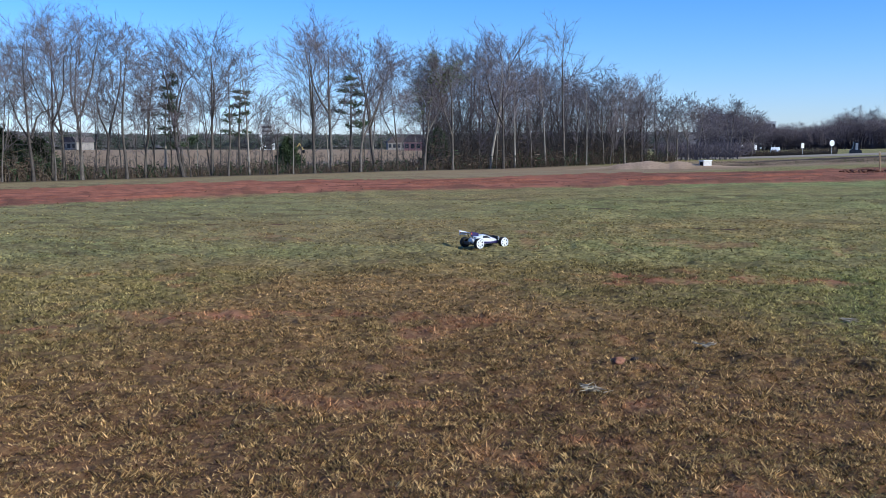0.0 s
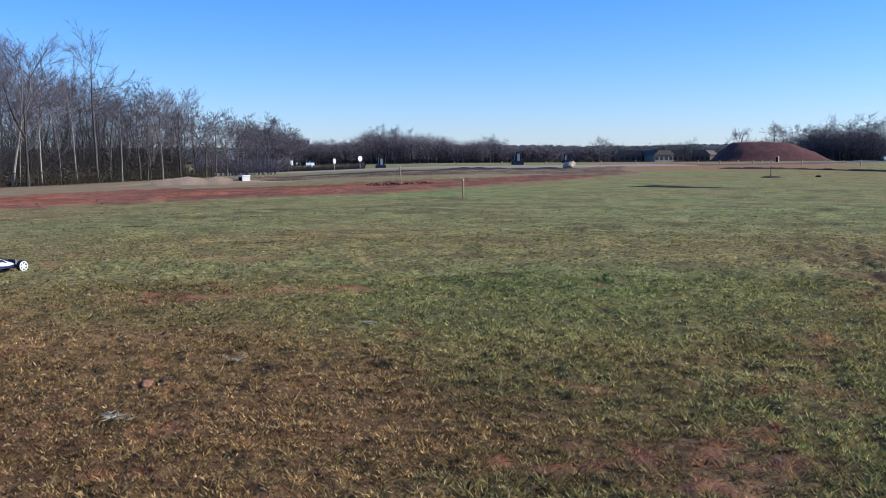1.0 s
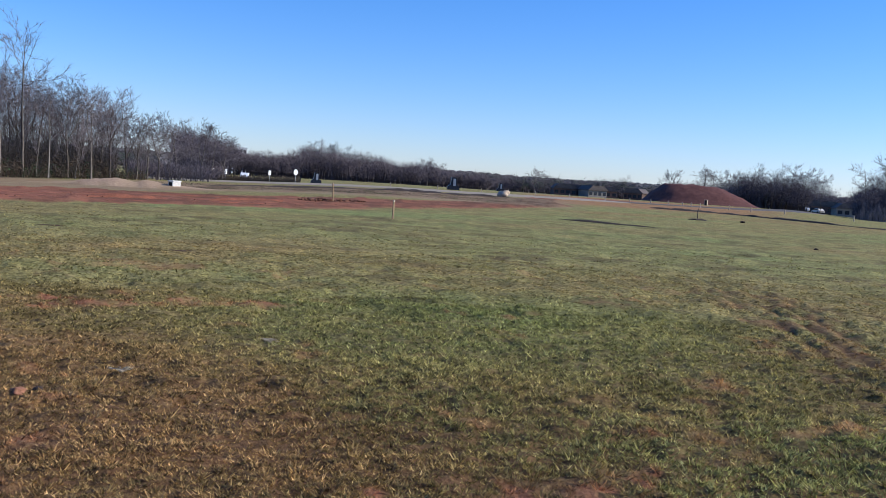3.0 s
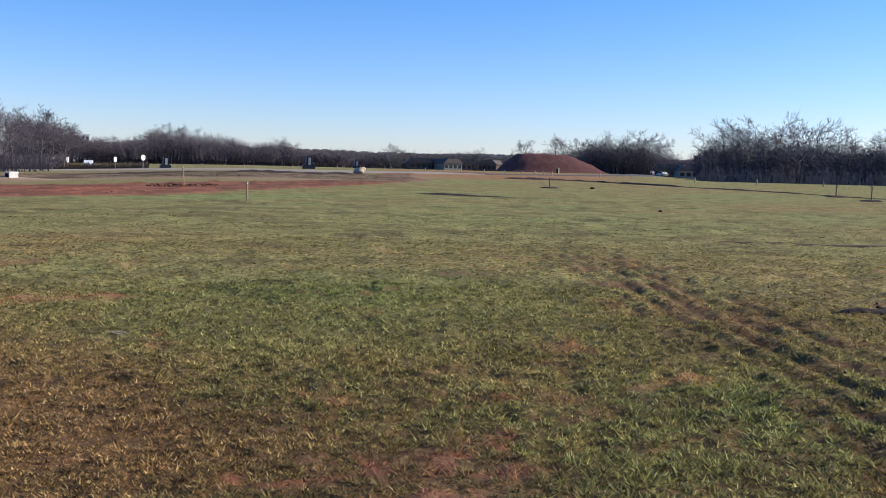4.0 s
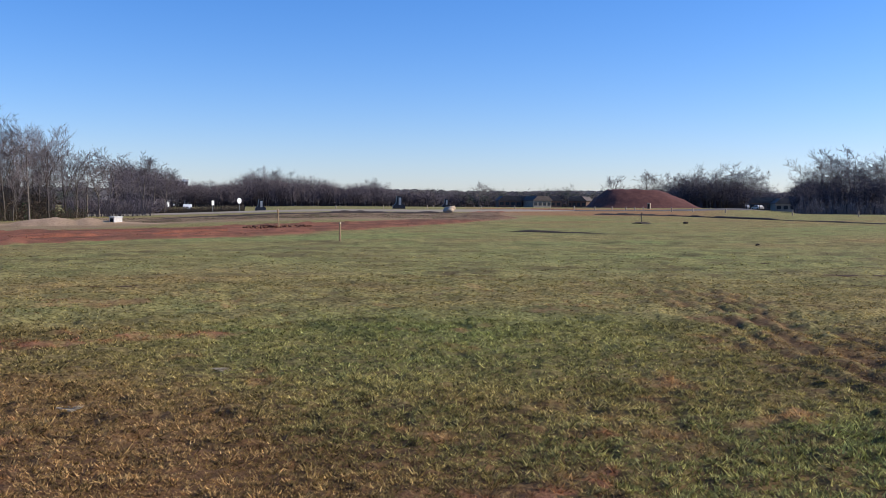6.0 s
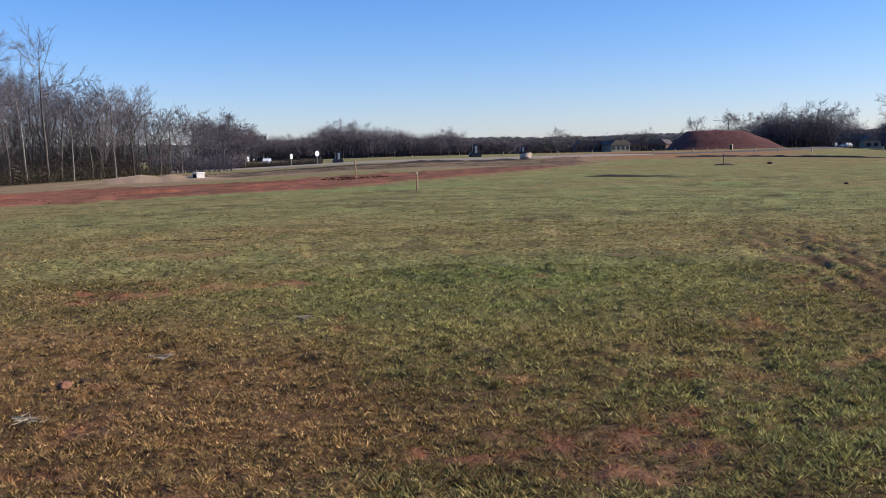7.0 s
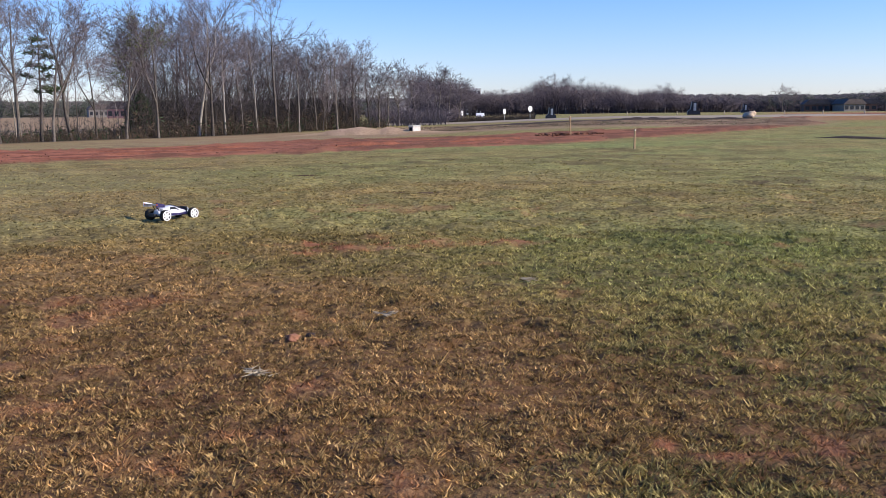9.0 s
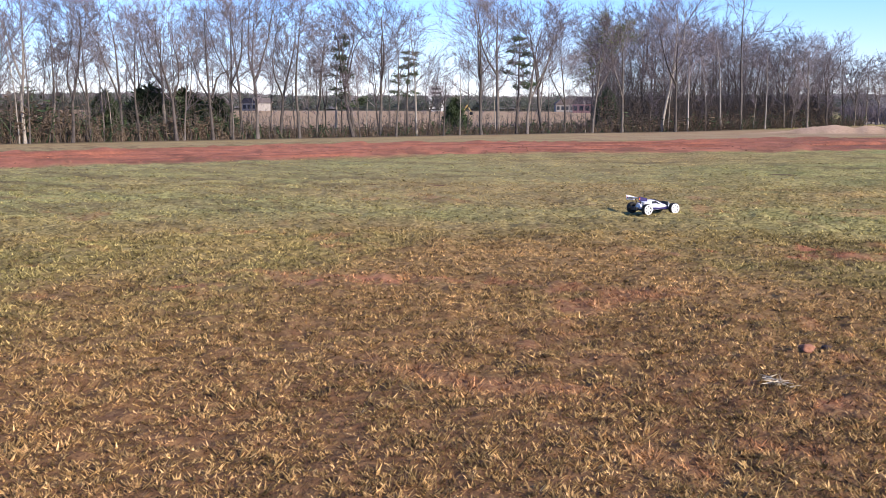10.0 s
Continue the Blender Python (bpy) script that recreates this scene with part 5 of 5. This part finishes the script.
def parked_car(az, r, turn, paint, label):
    x, y = polar(az, r)
    root = thing("car", x, y, land(x, y), turn, label, "car", "far parked cars")
    bm = bmesh.new()
    prism(bm, [(-2.2, 0.3), (2.2, 0.3), (2.25, 0.7), (1.3, 0.95), (0.6, 1.45), (-1.2, 1.45), (-1.9, 1.0), (-2.25, 0.85)], -0.85, 0.85)
    body = part("body", bm, paint, root)
    bmesh_bev = body.modifiers.new("soft", "BEVEL")
    bmesh_bev.width = 0.08
    for s in (-0.86, 0.86):
        bm = bmesh.new()
        prism(bm, [(-1.5, 1.0), (1.0, 1.0), (0.5, 1.36), (-1.1, 1.36)], s - 0.01, s + 0.01)
        part("window", bm, glass_dark, root, "dark side window")
    for px in (-1.35, 1.35):
        for s in (-0.8, 0.8):
            bm = bmesh.new()
            rod(bm, (px, s - 0.1, 0.32), (px, s + 0.1, 0.32), 0.32, None, 16)
            part("wheel", bm, rubber, root, "black tyre")


parked_car(49.9, 300, 70, concrete, "pale car parked before the far houses")
parked_car(49.3, 320, 40, concrete, "pale car parked before the far houses")
parked_car(36.7, 470, 53, white_paint, "white car before the far town")
parked_car(37.6, 480, 52, white_paint, "white car before the far town")
parked_car(17.0, 205, 70, white_paint, "white car on the far road")


# ---- far buildings ----
def house(az, r, w, d, h, roof_h, turn, wall, label, lift=0.0, rows=1, columns=4):
    x, y = polar(az, r)
    root = thing("house", x, y, float(plain(np.array([x]), np.array([y]))[0]) - 0.3 + lift, turn, label, "house", "far houses")
    bm = bmesh.new()
    box(bm, 0, 0, h / 2, w, d, h)
    part("wall", bm, wall, root)
    bm = bmesh.new()
    e = 0.4
    if roof_h > 0.8:
        prism(bm, [(-w / 2 - e, h), (w / 2 + e, h), (w / 2 + e, h + 0.15), (w * 0.3, h + roof_h), (-w * 0.3, h + roof_h), (-w / 2 - e, h + 0.15)], -d / 2 - e, d / 2 + e)
        part("roof", bm, roof_mat, root)
    else:
        box(bm, 0, 0, h + roof_h / 2, w + 0.5, d + 0.5, roof_h)
        part("roof", bm, white_paint, root)
    for row in range(rows):
        for k in range(columns):
            bm = bmesh.new()
            cell = w / columns
            box(bm, -w / 2 + cell * (k + 0.5), -d / 2 - 0.03, h * (row + 0.55) / rows, cell * 0.62, 0.1, h / rows * 0.45)
            part("window", bm, glass_dark, root, "dark window")


house(-12.2, 520, 8, 8, 13, 0.5, 12, white_paint, "white office block with rows of dark windows", 0.0, 6, 1)
house(-4.6, 400, 9, 8, 3.2, 2.0, 10, wall_mat, "pale house with a low roof beyond the field", 0, 1, 5)
house(-3.3, 350, 9, 8, 3.4, 2.4, -20, pink_mat, "reddish house beyond the field", 0, 1, 4)
house(-27.3, 280, 8, 7, 3.2, 2.0, 30, pink_mat, "pinkish house seen through the trees", 0, 1, 3)
house(-24.9, 320, 8, 7, 3.2, 2.2, 20, wall_mat, "pale house seen through the trees", 0, 1, 3)
house(-22.6, 400, 9, 8, 3.4, 2.0, -30, wall_mat, "small white house across the field", 0, 1, 3)
house(16.3, 560, 13, 9, 14.6, 0.6, -10, white_paint, "tall white warehouse beyond the wood", 0.0, 4, 6)
for k, (az, r, w, t) in enumerate(((35.7, 384, 9, 10), (36.6, 390, 11, -15), (37.4, 380, 8, 30), (38.1, 388, 9, 5), (39.9, 392, 8, -20), (49.5, 372, 10, 10), (50.3, 356, 11, 0), (50.9, 362, 10, -25), (51.4, 350, 9, 15), (51.9, 366, 8, 40))):
    house(az, r, w, 8, 2.7, 1.9, t - az, (brick_mat, brick_mat, wall_mat)[k % 3], ("brown brick house with a dark roof in the far town", "brown brick house with a dark roof in the far town", "pale-sided house with a dark roof in the far town")[k % 3], 0.2, 1, 4)


def excavator(az, r, turn):
    x, y = polar(az, r)
    root = thing("excavator", x, y, land(x, y), turn, "yellow excavator standing in the tawny field", "excavator")
    root.scale = (0.6, 0.6, 0.6)
    for s in (-1.1, 1.1):
        bm = bmesh.new()
        box(bm, 0, s, 0.45, 3.6, 0.55, 0.85, 0.25)
        part("track", bm, rubber, root, "black crawler track")
    bm = bmesh.new()
    prism(bm, [(-2.0, 1.0), (1.4, 1.0), (1.4, 1.7), (-0.2, 2.1), (-2.0, 2.1)], -1.2, 1.2)
    part("body", bm, yellow, root)
    bm = bmesh.new()
    box(bm, 0.9, 0.65, 2.2, 1.3, 1.0, 1.5, 0.08)
    part("cab", bm, glass_dark, root, "dark glazed cab")
    bm = bmesh.new()
    rod(bm, (1.2, -0.3, 1.6), (3.4, -0.3, 4.6), 0.28, 0.24, 6)
    part("boom", bm, yellow, root)
    bm = bmesh.new()
    rod(bm, (3.3, -0.3, 4.7), (5.0, -0.3, 2.2), 0.22, 0.16, 6)
    part("arm", bm, yellow, root)
    bm = bmesh.new()
    prism(bm, [(4.7, 2.2), (5.3, 2.3), (5.5, 1.4), (4.9, 1.0), (4.4, 1.5)], -0.8, 0.2)
    part("bucket", bm, rubber, root, "dark steel bucket")


excavator(-10.9, 215, -10)


# ---- the model car ----
def car_wheel(x, y, outer):
    """A wheel on its axle: ribbed tyre and a dished six-spoke rim."""
    R, W = 0.085, 0.075
    root = new("wheel")
    bm = bmesh.new()
    prof = [(-W / 2, 0.052), (-W / 2, 0.074), (-W * 0.36, R), (W * 0.36, R), (W / 2, 0.074), (W / 2, 0.052)]
    n, rings = 36, []
    for k in range(n):
        a = 2 * math.pi * k / n
        knob = 0.004 if k % 2 else 0.0
        rings.append([bm.verts.new((math.cos(a) * (r - (knob if r > 0.08 else 0)), p, math.sin(a) * (r - (knob if r > 0.08 else 0)))) for p, r in prof])
    for k in range(n):
        for j in range(len(prof)):
            j2 = (j + 1) % len(prof)
            bm.faces.new((rings[k][j], rings[k][j2], rings[(k + 1) % n][j2], rings[(k + 1) % n][j]))
    tyre = part("tyre", bm, rubber, root, "black knobbly tyre")
    bm = bmesh.new()
    side = W / 2 * outer
    ring = lambda r, p: [bm.verts.new((math.cos(2 * math.pi * k / 36) * r, p, math.sin(2 * math.pi * k / 36) * r)) for k in range(36)]
    a, b, c, d = ring(0.074, side * 1.03), ring(0.056, side * 1.06), ring(0.054, side * 0.45), ring(0.074, side * 0.6)
    for u, v in ((a, b), (b, c), (d, a)):
        for k in range(36):
            bm.faces.new((u[k], u[(k + 1) % 36], v[(k + 1) % 36], v[k]))
    for k in range(6):
        m = Matrix.Rotation(k * math.pi / 3, 4, "Y")
        box(bm, 0.033, side * 0.85, 0, 0.05, 0.008, 0.024, 0, m)
    rod(bm, (0, side * 0.6, 0), (0, side * 1.05, 0), 0.017, None, 12)
    part("rim", bm, rim_white, root, "white six-spoke rim")
    bm = bmesh.new()
    rod(bm, (0, side * 0.3, 0), (0, side * 0.55, 0), 0.055, None, 24)
    part("hub", bm, plastic, root, "dark wheel back")
    root.location = (x, y, R)
    return root


def model_car(x, y, heading):
    """An off-road buggy: x forward, y to its left."""
    root = thing("model_buggy", x, y, land(x, y) - 0.004, 90 - heading, "white and violet radio-controlled buggy on the turf", "model car")
    root.scale = (0.92, 0.92, 0.92)
    WB, TR = 0.25, 0.18
    for px in (-WB, WB):
        for s in (-1, 1):
            w = car_wheel(px, s * TR, s)
            w.parent = root
    bm = bmesh.new()
    box(bm, 0, 0, 0.068, 0.56, 0.13, 0.018, 0.006)
    part("chassis", bm, plastic, root, "black chassis plate")
    # lofted shell: station, half-width, sill, shoulder, crown
    stations = [(0.34, 0.02, 0.085, 0.095, 0.1), (0.27, 0.045, 0.075, 0.11, 0.122), (0.17, 0.06, 0.072, 0.125, 0.145), (0.08, 0.105, 0.07, 0.135, 0.175), (-0.02, 0.12, 0.07, 0.14, 0.212), (-0.1, 0.12, 0.07, 0.14, 0.215), (-0.19, 0.09, 0.075, 0.135, 0.185), (-0.28, 0.055, 0.085, 0.13, 0.16)]
    bm = bmesh.new()
    loops = []
    for sx, hw, sill, sh, top in stations:
        loops.append([bm.verts.new(p) for p in ((sx, -hw, sill), (sx, -hw * 1.04, sh), (sx, -hw * 0.62, top * 0.96), (sx, 0, top), (sx, hw * 0.62, top * 0.96), (sx, hw * 1.04, sh), (sx, hw, sill))])
    for u, v in zip(loops, loops[1:]):
        for k in range(6):
            bm.faces.new((u[k], u[k + 1], v[k + 1], v[k]))
    bm.faces.new(loops[0][::-1])
    bm.faces.new(loops[-1])
    bmesh.ops.recalc_face_normals(bm, faces=bm.faces)
    shell = part("body_shell", bm, shell_white, root)
    bev = shell.modifiers.new("soft", "BEVEL")
    bev.width, bev.segments, bev.limit_method = 0.006, 2, "ANGLE"
    for s in (-1, 1):
        bm = bmesh.new()
        prism(bm, [(0.2, 0.078), (0.06, 0.074), (-0.2, 0.078), (-0.17, 0.112), (0.05, 0.1), (0.19, 0.112)], s * 0.112, s * 0.13)
        part("side_panel", bm, shell_violet, root, "dark violet side panel")
        bm = bmesh.new()
        prism(bm, [(0.06, 0.148), (-0.05, 0.152), (-0.11, 0.155), (-0.09, 0.198), (-0.03, 0.198)], s * 0.092, s * 0.108)
        part("side_window", bm, glass_dark, root, "dark side window")
    bm = bmesh.new()
    prism(bm, [(0.075, 0.18), (0.085, 0.187), (-0.005, 0.222), (-0.015, 0.215)], -0.062, 0.062)
    part("windscreen", bm, glass_dark, root, "dark windscreen")
    bm = bmesh.new()
    prism(bm, [(0.33, 0.106), (0.335, 0.11), (0.16, 0.156), (0.155, 0.15)], -0.026, 0.026)
    part("bonnet_stripe", bm, shell_violet, root, "dark violet bonnet stripe")
    # rear wing
    bm = bmesh.new()
    prism(bm, [(-0.25, 0.232), (-0.3, 0.236), (-0.37, 0.262), (-0.375, 0.256), (-0.3, 0.226), (-0.25, 0.224)], -0.15, 0.15)
    wing = part("rear_wing", bm, shell_white, root)
    for s in (-1, 1):
        bm = bmesh.new()
        prism(bm, [(-0.235, 0.205), (-0.235, 0.25), (-0.385, 0.285), (-0.385, 0.215)], s * 0.15 - 0.004, s * 0.15 + 0.004)
        part("end_plate", bm, shell_white if s > 0 else shell_violet, wing, "white end plate" if s > 0 else "dark violet end plate")
        bm = bmesh.new()
        box(bm, -0.372, s * 0.15, 0.25, 0.014, 0.012, 0.03)
        part("decal", bm, orange, wing, "small orange red decal")
        bm = bmesh.new()
        rod(bm, (-0.24, s * 0.04, 0.12), (-0.3, s * 0.05, 0.235), 0.007)
        part("wing_mount", bm, plastic, root, "black wing mount")
    for px, f in ((WB, 1), (-WB, -1)):
        bm = bmesh.new()
        box(bm, px - f * 0.03, 0, 0.135, 0.012, 0.15, 0.09, 0.004)
        part("shock_tower", bm, plastic, root, "black shock tower")
        for s in (-1, 1):
            bm = bmesh.new()
            rod(bm, (px, s * 0.04, 0.07), (px, s * 0.15, 0.075), 0.012, 0.009)
            part("suspension_arm", bm, plastic, root, "black suspension arm")
            bm = bmesh.new()
            rod(bm, (px - f * 0.02, s * 0.06, 0.17), (px - f * 0.01, s * 0.125, 0.085), 0.013, None, 10)
            part("shock", bm, steel, root, "grey coil shock")
    bm = bmesh.new()
    box(bm, 0.36, 0, 0.075, 0.05, 0.16, 0.025, 0.008)
    part("front_bumper", bm, plastic, root, "black front bumper")
    bm = bmesh.new()
    box(bm, -0.34, 0, 0.09, 0.05, 0.14, 0.05, 0.008)
    part("rear_bumper", bm, plastic, root, "black rear bumper")
    bm = bmesh.new()
    rod(bm, (-0.12, 0.07, 0.19), (-0.14, 0.07, 0.4), 0.0022, None, 6)
    part("aerial", bm, plastic, root, "thin black aerial")


model_car(0.64, 13.85, 52)
